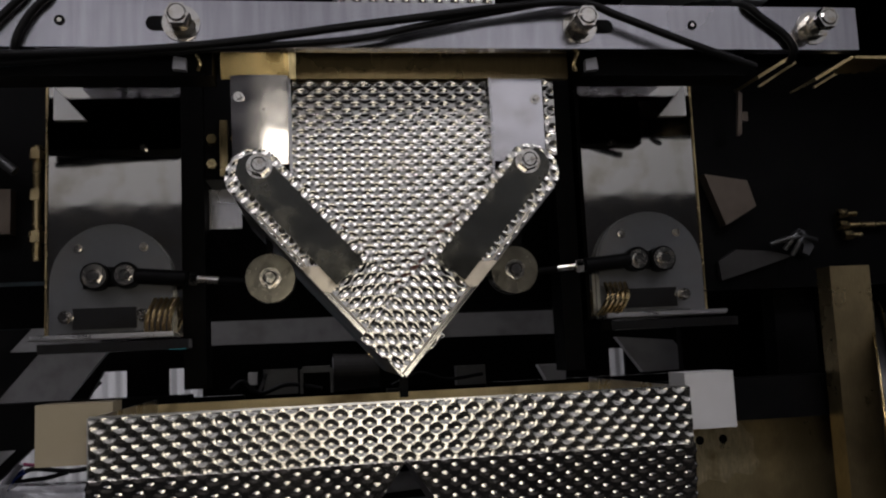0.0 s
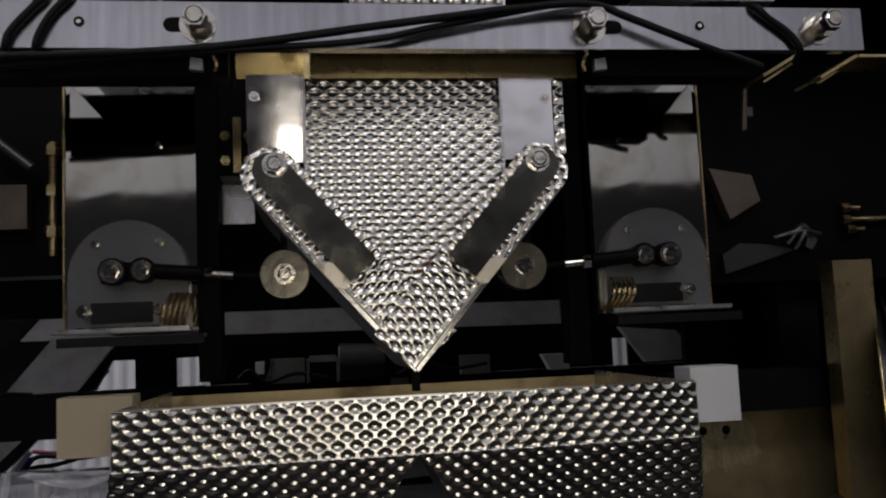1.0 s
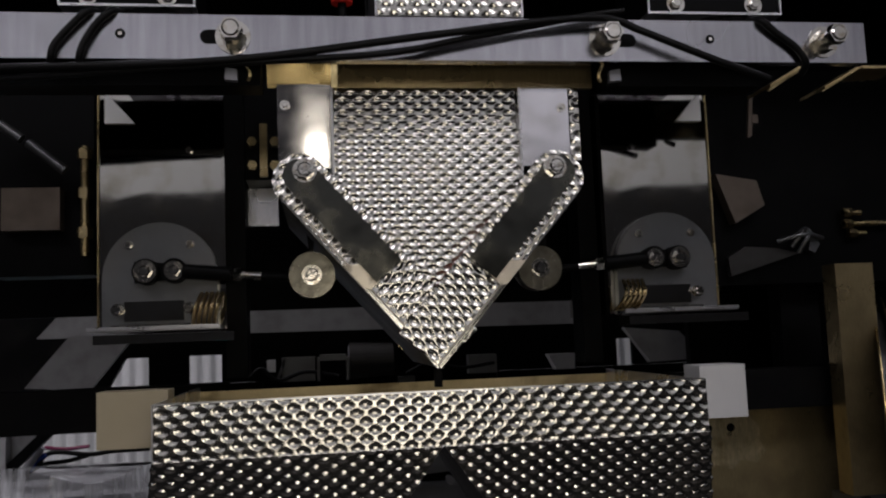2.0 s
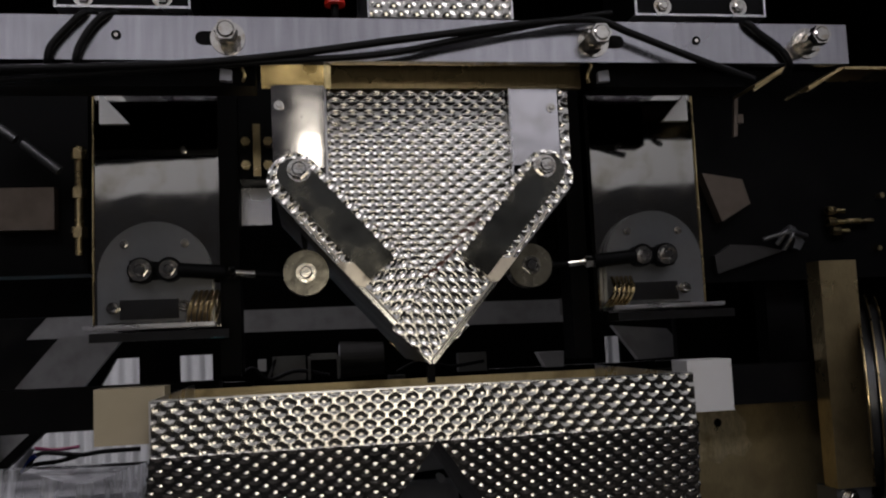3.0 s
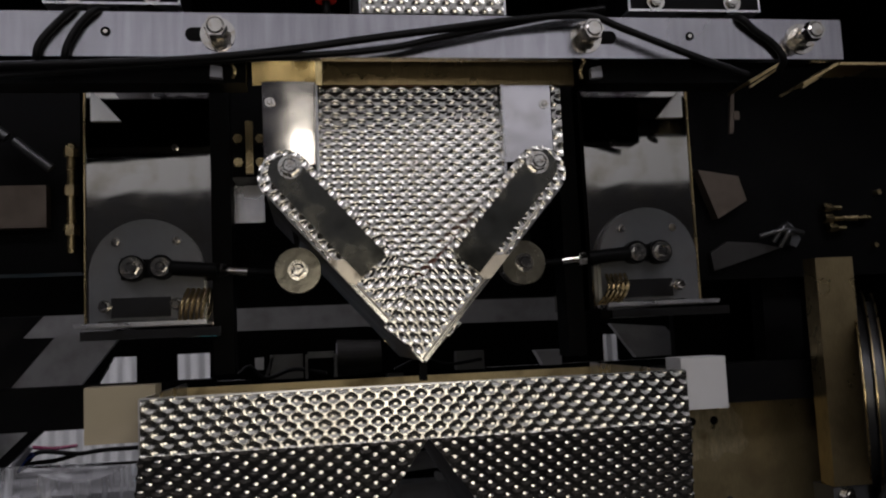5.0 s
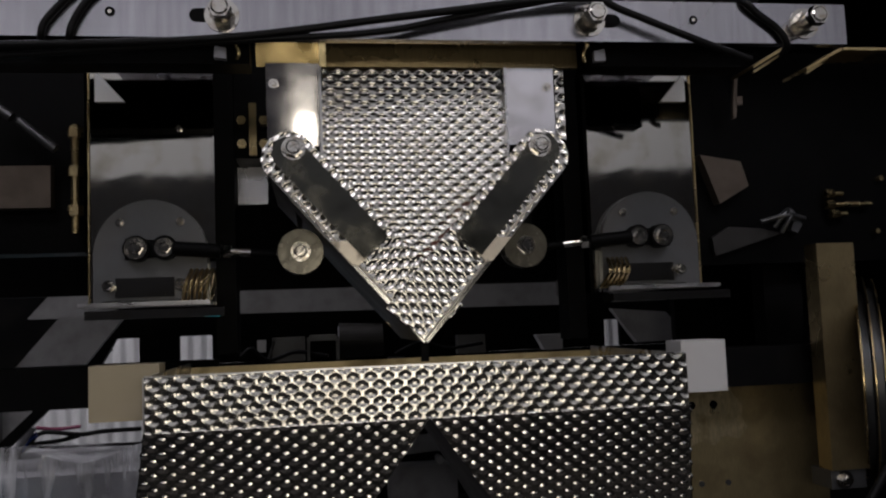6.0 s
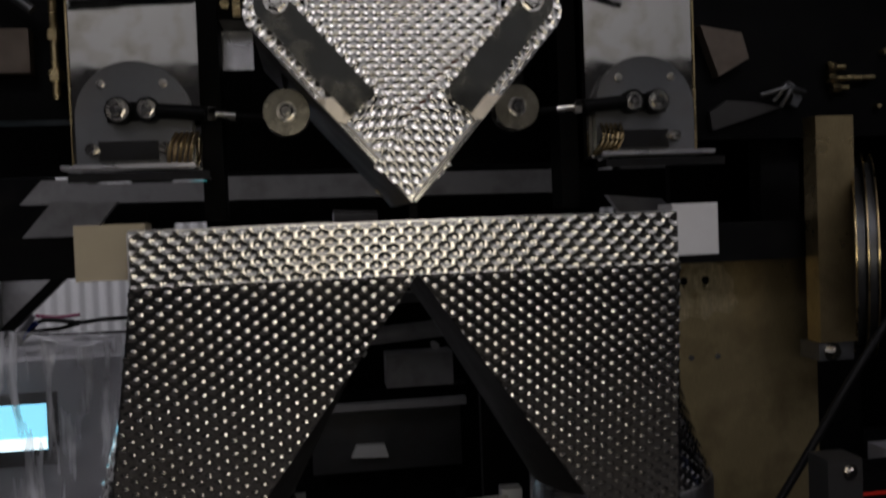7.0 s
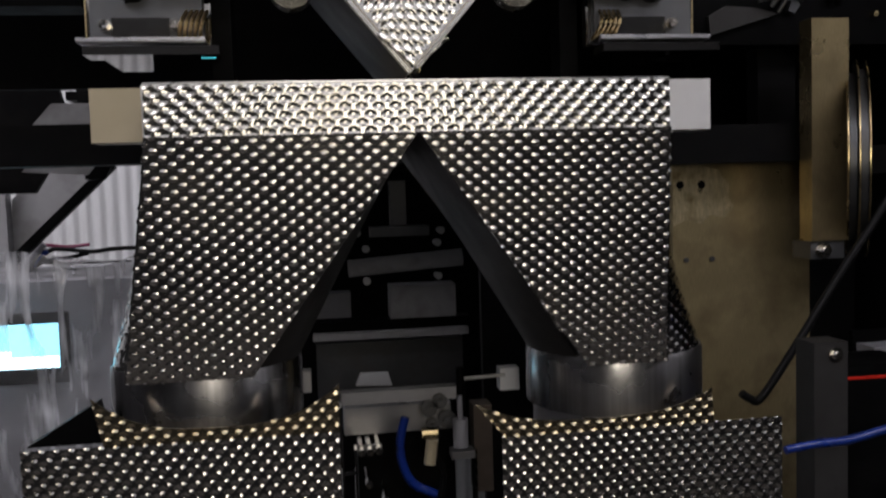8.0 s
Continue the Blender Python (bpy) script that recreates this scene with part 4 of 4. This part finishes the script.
# ---- smaller things round the machine ----
def surroundings():
    tagged(part("roller_door", corrugated(-2.3, 1.2, 3.17, 0.0, 2.6), WHITEBACK), "white corrugated roller door in the far wall", "door", "", "structure")
    d = thing("control_box", (-0.78, 1.9, 0.0), "grey control box with a lit blue screen under plastic wrap", "control box")
    part("case", boxes((-0.30, 0.33, 0, 0.5, 0.62, 1.22)), CASE, d, bevel=0.01)
    part("stand", boxes((-0.05, 0.05, 0.05, 0.15, 0, 0.62)), SHADEFILL, d)
    part("bezel", boxes((-0.10, 0.155, -0.006, 0, 0.99, 1.15)), BLACK, d, bevel=0.003)
    part("screen", boxes((-0.09, 0.133, -0.009, -0.0065, 1.025, 1.126)), SCREEN, d, "lit pale blue display")
    part("screen_bar", boxes((-0.089, 0.132, -0.0102, -0.0095, 1.026, 1.052)), SCREENWHITE, d, "white lower strip of the display")
    part("screen_bar", boxes((-0.04, 0.03, -0.0102, -0.0095, 1.052, 1.066)), SCREENWHITE, d)
    # crumpled wrap hanging over the box
    bm = bmesh.new()
    nx, nz = 40, 44
    g = []
    for k in range(nz + 1):
        row = []
        for i2 in range(nx + 1):
            u, v = i2 / nx, k / nz
            x = -0.34 + 0.72 * u + 0.02 * math.sin(9 * v)
            z = 1.272 - 0.62 * v + 0.02 * math.sin(14 * u) * (1 - v)
            y = -0.03 - 0.02 * abs(math.sin(7 * u + 3 * v)) - 0.018 * noise.noise(Vector((u * 9, v * 3, 1.7))) - 0.008 * noise.noise(Vector((u * 26, v * 12, 4.1)))
            row.append(bm.verts.new((x, y, z)))
        g.append(row)
    for a, b in zip(g, g[1:]):
        for k in range(nx):
            bm.faces.new((a[k], a[k + 1], b[k + 1], b[k]))
    top = [bm.verts.new((v.co.x, 0.48, 1.226 + 0.012 * noise.noise(Vector((v.co.x * 20, 3.1, 0.4))))) for v in g[0]]
    for k in range(nx):
        bm.faces.new((g[0][k], g[0][k + 1], top[k + 1], top[k]))
    w = part("plastic_wrap", bm, FILM, d, "crumpled clear plastic wrap", True)
    w.visible_shadow = False
    # thin rods and brackets in the dark upper part of the cabinet
    for p0, p1 in (((0.563, 1.0, 1.859), (0.620, 1.0, 1.893)), ((0.643, 1.0, 1.858), (0.701, 1.0, 1.890))):
        tagged(part("thin_rod", strut(p0, p1, 0.0028, 0.004), TINT, None, "", False, 0.0004), "thin golden steel rod behind the rail end", "rod", "thin rods")
    rb2 = thing("hanging_bracket", (0.531, 1.0, 1.80), "small dull bracket hanging behind the drive", "bracket")
    part("blade", prism([(-0.004, -0.008), (0.002, -0.006), (0.007, 0.05), (0.002, 0.052)], 0, 0.006), DULLBROWN, rb2)
    part("lug", boxes((0.003, 0.012, -0.001, 0.007, 0.012, 0.024)), DULLBROWN, rb2, bevel=0.001)
    # wires lying over the back of the control box
    for pts, r, m, lab in (([(-0.833, 2.3, 1.222), (-0.795, 2.3, 1.250), (-0.78, 2.3, 1.266), (-0.751, 2.3, 1.272), (-0.671, 2.3, 1.262), (-0.612, 2.3, 1.267), (-0.52, 2.3, 1.268)], 0.006, CABLE, "black cable looped over the control box"),
                           ([(-0.826, 2.31, 1.224), (-0.788, 2.31, 1.242), (-0.73, 2.31, 1.247), (-0.679, 2.31, 1.258)], 0.006, CABLE, "black cable looped over the control box"),
                           ([(-0.80, 2.29, 1.240), (-0.738, 2.29, 1.234), (-0.572, 2.29, 1.232), (-0.50, 2.29, 1.232)], 0.004, CABLE, "thin black wire along the control box"),
                           ([(-0.785, 2.28, 1.290), (-0.805, 2.28, 1.262), (-0.822, 2.28, 1.236), (-0.838, 2.28, 1.210)], 0.011, CASE, "grey cable bundle bent over the control box"),
                           ([(-0.775, 2.285, 1.270), (-0.798, 2.285, 1.255), (-0.815, 2.285, 1.230)], 0.007, BLUE, "blue signal wire beside the frame"),
                           ([(-0.79, 2.32, 1.283), (-0.74, 2.33, 1.276), (-0.68, 2.33, 1.280)], 0.005, MAGENTA, "magenta signal wire beside the frame")):
        cable("wire", pts, r, lab, m, "wire")
    # left of the drive
    t = thing("air_fitting", (-0.33, 0.90, 1.62), "brass air fittings on a dark manifold", "air fitting")
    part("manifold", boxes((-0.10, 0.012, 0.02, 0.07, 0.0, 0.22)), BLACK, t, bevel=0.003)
    part("pipe", cyl(bmesh.new(), (0.006, 0.005, 0.02), (0.006, 0.005, 0.145), 0.005), BRASSY, t, "brass pipe", True)
    for z in (0.04, 0.085, 0.13):
        part("nut", cyl(bmesh.new(), (0.006, 0.005, z), (0.006, 0.005, z + 0.012), 0.009, n=6), BRASSY, t, "brass nut")
    part("box", boxes((-0.082, -0.02, 0.002, 0.0195, 0.05, 0.098)), DULLBROWN, t, "brown stained box", bevel=0.004)
    for a, b in (((-0.407, 0.88, 1.785), (-0.384, 0.88, 1.768)), ((-0.377, 0.88, 1.764), (-0.338, 0.88, 1.732))):
        tagged(part("rod", cyl(bmesh.new(), a, b, 0.0055), DULL, None, "", True), "short bare steel rod on the dark manifold", "rod")
    # right of the drive
    k = thing("dark_manifold", (0.62, 1.0, 1.56), "black valve manifold with small fittings", "manifold")
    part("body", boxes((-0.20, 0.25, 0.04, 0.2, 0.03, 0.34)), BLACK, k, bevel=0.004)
    part("cap", prism([(-0.135, 0.185), (-0.075, 0.175), (-0.065, 0.14), (-0.11, 0.115)], 0.02, 0.039), DULLBROWN, k, "brownish cap", 0.003)
    part("guard", prism([(-0.120, 0.068), (-0.094, 0.083), (-0.047, 0.080), (-0.014, 0.072), (-0.058, 0.059), (-0.117, 0.042)], 0.03, 0.039), SHADE, k, "dim folded guard", False, 0.002)
    part("clamp", prism([(-0.001, 0.109), (0.006, 0.105), (0.018, 0.084), (0.010, 0.072), (0.0, 0.076), (0.004, 0.088), (-0.011, 0.097), (-0.021, 0.091)], 0.028, 0.039), DULL, k, "grey clamp", False, 0.001)
    for x, z in ((0.150, 0.150), (0.138, 0.072), (0.185, 0.118)):
        part("stud", cyl(bmesh.new(), (x, 0.03, z), (x, 0.04, z), 0.004, n=10), BRASSY, k, "small brass stud")
    for z, x0, x1 in ((0.128, 0.058, 0.085), (0.112, 0.058, 0.13), (0.098, 0.064, 0.09)):
        part("fitting", cyl(cyl(bmesh.new(), (x0, 0.03, z), (x1, 0.03, z), 0.004), (x0, 0.03, z), (x0 + 0.012, 0.03, z), 0.007, n=6), BRASSY, k, "small brass fitting")
    for a, b in (((-0.05, 0.088), (0.02, 0.092)), ((-0.03, 0.080), (-0.005, 0.105)), ((-0.02, 0.072), (0.0, 0.1))):
        part("clip", hose(bmesh.new(), [(a[0], 0.02, a[1]), ((a[0] + b[0]) / 2, 0.012, (a[1] + b[1]) / 2 + 0.006), (b[0], 0.025, b[1])], 0.0035), DULL, k, "grey wire clip", True)
    # Golden strips painted as the light streaks on plate edges.
    for a, b in (((0.423, 0.75, 1.791), (0.469, 0.75, 1.817)), ((0.487, 0.75, 1.789), (0.531, 0.75, 1.813)), ((0.533, 0.75, 1.8125), (0.64, 0.75, 1.8125))):
        slab_thing("edge_highlight", strut(a, b, 0.003, 0.05), BRASSY, "thin golden strip standing in for a lit plate edge", "strip", group="thin strips")
    # below right
    q = thing("side_post", (0.54, 0.80, 0.56), "dull steel post with a bolt", "post")
    part("post", boxes((-0.021, 0.022, 0, 0.04, 0, 0.640)), SHADE, q, bevel=0.002)
    bolt("bolt", (0.006, 0, 0.625), 0.006, 0.005, q)
    e = thing("switch_box", (0.612, 0.82, 0.56), "black switch box with a red stripe", "switch")
    part("case", boxes((-0.044, 0.06, 0, 0.08, 0, 0.606)), BLACK, e, bevel=0.003)
    part("stripe", boxes((-0.043, 0.05, -0.002, -0.0003, 0.589, 0.592)), REDPL, e, "red stripe")
    cable("air_hose", [(0.425, 0.70, 1.108), (0.46, 0.70, 1.112), (0.50, 0.70, 1.114), (0.56, 0.70, 1.126), (0.70, 0.72, 1.14)], 0.0045, "bright blue air hose beside the shoulder", BLUE, "hose")
    cable("cable", [(0.74, 0.9, 1.46), (0.682, 0.9, 1.361), (0.61, 0.9, 1.26), (0.545, 0.9, 1.165), (0.505, 0.9, 1.112), (0.49, 0.9, 1.112), (0.478, 0.9, 1.12)], 0.0055,
          "black cable hanging in front of the side plate")
    v = thing("drain_pipe", (0.668, 0.93, 0.0), "pale plastic pipe with an elbow beside the switch box", "pipe")
    part("riser", cyl(bmesh.new(), (0, 0, 0), (0, 0, 1.03), 0.014), CASE, v, "", True)
    part("elbow", hose(bmesh.new(), [(0, 0, 1.02), (0.002, 0, 1.04), (0.018, 0, 1.055), (0.06, 0, 1.058)], 0.0155, 14), NYLON, v, "white elbow", True)
    part("clip", cyl(bmesh.new(), (0, 0, 0.97), (0, 0, 0.985), 0.018), BLACK, v, "", True)
    j = thing("junction_box", (0.75, 0.98, 1.10), "small pale junction box on the dark frame", "junction box")
    part("body", boxes((-0.03, 0.05, 0, 0.04, 0, 0.052)), CASE, j, bevel=0.004)
    part("backing", boxes((-0.035, 0.1, 0.041, 0.05, -1.10, 0.07)), BLACK, j)
    slab_thing("wedge", prism([(-0.335, 1.166), (-0.27, 1.205), (-0.262, 1.166)], 0.70, 0.72), BLACK, "small black wedge plate beside the shoulder", "plate")
    for x, sg in ((-0.124, 1), (0.203, -1)):
        k = thing("rail_hook", (x, 0.660, 1.768), "small bent brass hook with a pale nut under the rail", "hook", "rail hooks")
        part("hook", hose(bmesh.new(), [(-0.004 * sg, 0, 0.020), (0.0, -0.001, 0.014), (0.003 * sg, 0, 0.006), (0.001 * sg, 0.002, 0.0)], 0.0020, 8), BRASSY, k, "", True)
        part("nut", prism([(-0.019 * sg, 0.001), (-0.008 * sg, 0.0), (-0.008 * sg, 0.010), (-0.018 * sg, 0.012)], -0.001, 0.006), CASE, k, "pale square nut", False, 0.0008)
    # black cables passing over the rail
    for x, dx in ((-0.285, 0.03), (-0.262, 0.026)):
        cable("cable", [(x + dx + 0.006, 0.660, 1.829), (x + dx, 0.645, 1.824), (x + dx - 0.012, 0.644, 1.812), (x + 0.004, 0.644, 1.795), (x, 0.646, 1.783), (x - 0.003, 0.66, 1.775)],
              0.0032, "black cable looped over the rail")
    cable("cable", [(0.355, 0.662, 1.830), (0.360, 0.645, 1.823), (0.372, 0.644, 1.812), (0.392, 0.644, 1.797), (0.402, 0.646, 1.783), (0.405, 0.66, 1.776)], 0.0036, "black cable looped over the rail")
    tagged(part("indicator", boxes((-0.170, -0.155, 0.79, 0.80, 1.540, 1.545)), TEAL, None, "", False, 0.001), "small lit teal indicator under the drive", "indicator")
    # mechanism between the legs
    g = thing("bag_mechanism", (0.03, 0.9, 0.56), "grey bag-forming mechanism between the chute legs", "mechanism")

    def gp(name, bm, mt, label="", smooth=False, bevel=0.001):
        o = part(name, bm, mt, g, label, smooth, bevel)
        o.matrix_local = pose(-0.03, -0.9, -0.56)
        return o
    h = thing("rear_machine", (0.1, 2.2, 0.0), "dim grey machine with a pale roller standing behind the chute legs", "machine")

    def hp(name, bm, mt, label="", smooth=False, bevel=0.002):
        o = part(name, bm, mt, h, label, smooth, bevel)
        o.matrix_local = pose(-0.1, -2.2, 0)
        return o
    hp("roller", cyl(bmesh.new(), (0.013, 2.097, 1.202), (0.312, 2.097, 1.221), 0.0225), PAINT, "pale grey roller", True, 0.0)
    for x, z in [(0.058, 1.254), (0.242, 1.264), (0.058, 1.172), (0.242, 1.178), (0.252, 1.295), (0.037, 1.295)]:
        hp("clamp", cyl(bmesh.new(), (x, 2.05, z), (x, 2.10, z), 0.010, 0.007, 12), NYLON, "pale clamp pin", True, 0.0)
    hp("motor", boxes((0.127, 0.308, 2.199, 2.281, 1.051, 1.141)), PAINT, "dull grey motor block")
    hp("block", boxes((0.082, 0.246, 2.24, 2.322, 1.274, 1.301)), DULL)
    hp("neck", boxes((0.14, 0.185, 2.261, 2.302, 1.303, 1.428)), DULL)
    hp("crossbar", boxes((-0.086, 0.345, 2.199, 2.261, 1.006, 1.05)), BLACK)
    hp("rail", boxes((-0.084, 0.324, 2.097, 2.127, 1.016, 1.034)), PAINT, "pale grey rail")
    hp("lower_block", boxes((-0.078, 0.32, 2.179, 2.261, 0.837, 0.995)), DULL)
    hp("side_block", boxes((-0.082, 0.021, 2.24, 2.302, 1.055, 1.124)), CASE)
    # Unseen cover, added to block the ceiling lamp from the rear machine.
    hp("cover", boxes((-0.62, 0.60, 1.96, 2.64, 1.63, 1.65)), SHADEFILL)
    hp("label_plate", prism([(0.023, 0.883), (0.037, 0.915), (0.111, 0.913), (0.121, 0.878)], 2.148, 2.168), WALL, "small white plate")
    hp("stand", boxes((-0.05, 0.30, 2.25, 2.35, 0.0, 0.997)), SHADEFILL)
    gp("front_rail", boxes((-0.038, 0.097, 0.85, 0.87, 1.150, 1.164)), PAINT, "pale grey front rail")
    gp("jaw", boxes((-0.036, 0.09, 0.86, 0.9, 1.112, 1.144)), BRUSH, "brushed steel jaw")
    gp("bracket", boxes((-0.0415, -0.039, 0.80, 0.83, 1.05, 1.160), (-0.039, -0.024, 0.80, 0.803, 1.084, 1.0875)), POLISH, "polished angle bracket")
    gp("bracket", boxes((-0.027, -0.0245, 0.80, 0.82, 0.98, 1.112)), POLISH, "polished upright")
    for x, z in ((-0.019, 1.108), (-0.010, 1.108), (0.0, 1.109), (-0.012, 1.072), (0.006, 1.054)):
        gp("pin", cyl(cyl(bmesh.new(), (x, 0.798, z), (x, 0.812, z), 0.0042, n=10), (x, 0.812, z), (x, 0.86, z), 0.0025, n=8), CHROME, "bright pin", False, 0.0)
    gp("pin_bar", boxes((-0.024, 0.004, 0.813, 0.818, 1.104, 1.112)), DULL)
    gp("cylinder", cyl(cyl(bmesh.new(), (0.092, 0.80, 1.107), (0.092, 0.80, 1.139), 0.0085), (0.092, 0.80, 1.139), (0.092, 0.80, 1.165), 0.003), CASE, "pale air cylinder with a thin rod", True, 0.0)
    gp("cylinder_foot", boxes((0.080, 0.106, 0.79, 0.81, 1.096, 1.1045)), BRUSH, "steel mounting foot")
    gp("upright", boxes((0.107, 0.110, 0.80, 0.82, 0.98, 1.102)), POLISH, "polished upright")
    gp("cross_rod", cyl(bmesh.new(), (0.105, 0.85, 1.173), (0.155, 0.85, 1.1745), 0.0022, n=10), NYLON, "thin pale cross rod", True, 0.0)
    for x, z, r in ((0.062, 1.142, 0.010), (0.075, 1.150, 0.009), (0.083, 1.128, 0.011), (0.066, 1.122, 0.008)):
        gp("valve", cyl(cyl(bmesh.new(), (x, 0.84, z), (x, 0.858, z), r, r * 0.8, 12), (x, 0.832, z), (x, 0.84, z), r * 0.5, n=8), DULL, "small grey valve", True, 0.0)
    gp("hose", hose(bmesh.new(), [(0.070, 0.83, 1.118), (0.064, 0.82, 1.095), (0.074, 0.82, 1.075), (0.070, 0.82, 1.045)], 0.0035), CABLE, "thin black hose", True, 0.0)
    gp("rod", cyl(bmesh.new(), (0.101, 0.85, 1.135), (0.101, 0.85, 1.187), 0.005), BLACK, "", True, 0.0)
    gp("hose", hose(bmesh.new(), [(0.03, 0.8, 1.145), (0.024, 0.8, 1.12), (0.025, 0.8, 1.095), (0.036, 0.8, 1.07), (0.062, 0.8, 1.055)], 0.005), BLUE, "blue air hose", True, 0.0)
    gp("fitting", cyl(bmesh.new(), (0.048, 0.8, 1.125), (0.066, 0.8, 1.125), 0.006, n=8), BRASSY, "brass fitting", False, 0.0)
    gp("fitting", cyl(bmesh.new(), (0.056, 0.8, 1.09), (0.060, 0.8, 1.118), 0.007, n=8), CREAM, "cream fitting", False, 0.0)
    gp("block", boxes((0.109, 0.130, 0.81, 0.84, 1.05, 1.15)), DULLBROWN, "brown stained block")
    gp("pale_clip", boxes((-0.085, -0.072, 0.85, 0.87, 1.168, 1.192)), NYLON, "pale plastic clip", False, 0.002)
    gp("pale_clip", boxes((0.149, 0.172, 0.85, 0.87, 1.156, 1.182)), WALL, "pale plastic clip", False, 0.002)
    gp("column", boxes((-0.02, 0.09, 0.905, 0.95, 0.56, 1.11)), SHADEFILL)


surroundings()

# ---- product that drops through the gates ----
STARTS = {1: (0.10, 2.17, 4.24, 6.31), -1: (1.18, 3.25, 5.33, 7.39)}


def clump(seed, base):
    """A layer of small red pieces that drop together; base: how high the layer lies over the tip of the V."""
    rng = random.Random(seed)
    bm = bmesh.new()
    for _ in range(110):
        r = rng.uniform(0.005, 0.009)
        z = rng.uniform(-0.013, 0.013)
        lim = max(0.003, 0.62 * (base + z))
        m = pose(rng.uniform(-lim, lim), rng.uniform(0.02, 0.14), z, rng.uniform(0, 360), rng.uniform(0, 360), 0)
        bmesh.ops.create_icosphere(bm, subdivisions=1, radius=r, matrix=m @ Matrix.Diagonal((1.3, 0.8, 0.7, 1)))
    ob = part("red_pieces", bm, RED, None, "handful of red pieces dropping through the hopper", True)
    return tagged(ob, "", "food", "dropped portions", "stuff")


PORTIONS = [(s, st, k, clump(int(st * 100) + k, 0.028 + 0.022 * k)) for s in (-1, 1) for st in STARTS[s] for k in range(4)]


# ---- what moves ----
PROFILE = [(0, 0), (0.05, 0.22), (0.1, 0.56), (0.15, 0.80), (0.2, 0.93), (0.25, 0.985), (0.3, 1.0), (0.36, 1.0), (0.4, 0.95), (0.45, 0.76), (0.5, 0.48), (0.55, 0.21), (0.6, 0.04), (0.64, 0)]


def motions():
    for s in (-1, 1):
        rows = [(0.0, 0.0)]
        for st in STARTS[s]:
            rows += [(st + u, k) for u, k in PROFILE if st + u <= 8.0]
        rows.append((8.02, rows[-1][1])) if rows[-1][0] < 8.0 else None
        px, pz = PIVOT[s]
        u, crank, rod, hx = DRIVES[s]
        hz, r, length = 1.611, 0.0285, 0.1365
        gate, cr, ro = [], [], []
        for t, k in rows:
            th = CLOSED + (OPEN - CLOSED) * k
            gate.append((t, pose(px, FLAP_Y[s], pz, 0, s * th, 0)))
            a = radians(s * th)
            lx, lz = s * 0.056, -0.070
            wx, wz = px + lx * math.cos(a) + lz * math.sin(a), pz - lx * math.sin(a) + lz * math.cos(a)
            best = min(range(0, 166), key=lambda d: abs(math.hypot(hx - s * r * math.cos(radians(d)) - wx, hz + r * math.sin(radians(d)) - wz) - length))
            d = best if s < 0 else 180 - best
            ex, ez = r * math.cos(radians(d)), r * math.sin(radians(d))
            cr.append((t, pose(crank.location.x, -0.014, 0.059, 0, -d, 0)))
            turn = math.degrees(math.atan2(wz - (hz + ez), wx - (hx + ex)))
            ro.append((t, pose(hx + ex - u.location.x, -0.024, 0.059 + ez, 0, -turn, 0)))
        walk(FLAPS[s], gate)
        walk(crank, cr)
        walk(rod, ro)
    for s, st, k, ob in PORTIONS:
        x = CX + s * 0.004
        rest, go, y = 1.558 + 0.022 * k, st + 0.002 + (0.038 if s > 0 else 0.029) * k, 0.70
        wait = 1.92 + 0.03 * k
        rows = [(0.0, pose(CX, y + 0.01, wait))]
        if st - 0.5 > 0.05:
            rows += [(st - 0.5, pose(CX, y + 0.01, wait)), (st - 0.25, pose(CX, y, rest))]
        else:
            rows = [(0.0, pose(CX, y, rest))]
        rows += [(go, pose(CX, y, rest))]
        for u, dx in ((0.07, 0.015), (0.11, 0.034), (0.15, 0.08), (0.20, 0.14)):
            rows.append((go + u, pose(x + s * dx * (1.45 - 0.2 * k), y + 0.1 * u, rest - 0.25 * u - 4.9 * u * u, 0, s * 200 * u, 0)))
        rows.append((go + 0.25, pose(CX + s * 0.185, 0.69, 1.235, 0, 90, 0)))
        rows.append((go + 0.31, pose(CX + s * 0.2115, 0.666, 1.10, 0, 100, 0)))
        rows.append((go + 0.37, pose(CX + s * 0.2115, 0.666, 0.86, 0, 110, 0)))
        rows.append((8.1, rows[-1][1]))
        walk(ob, rows)


motions()
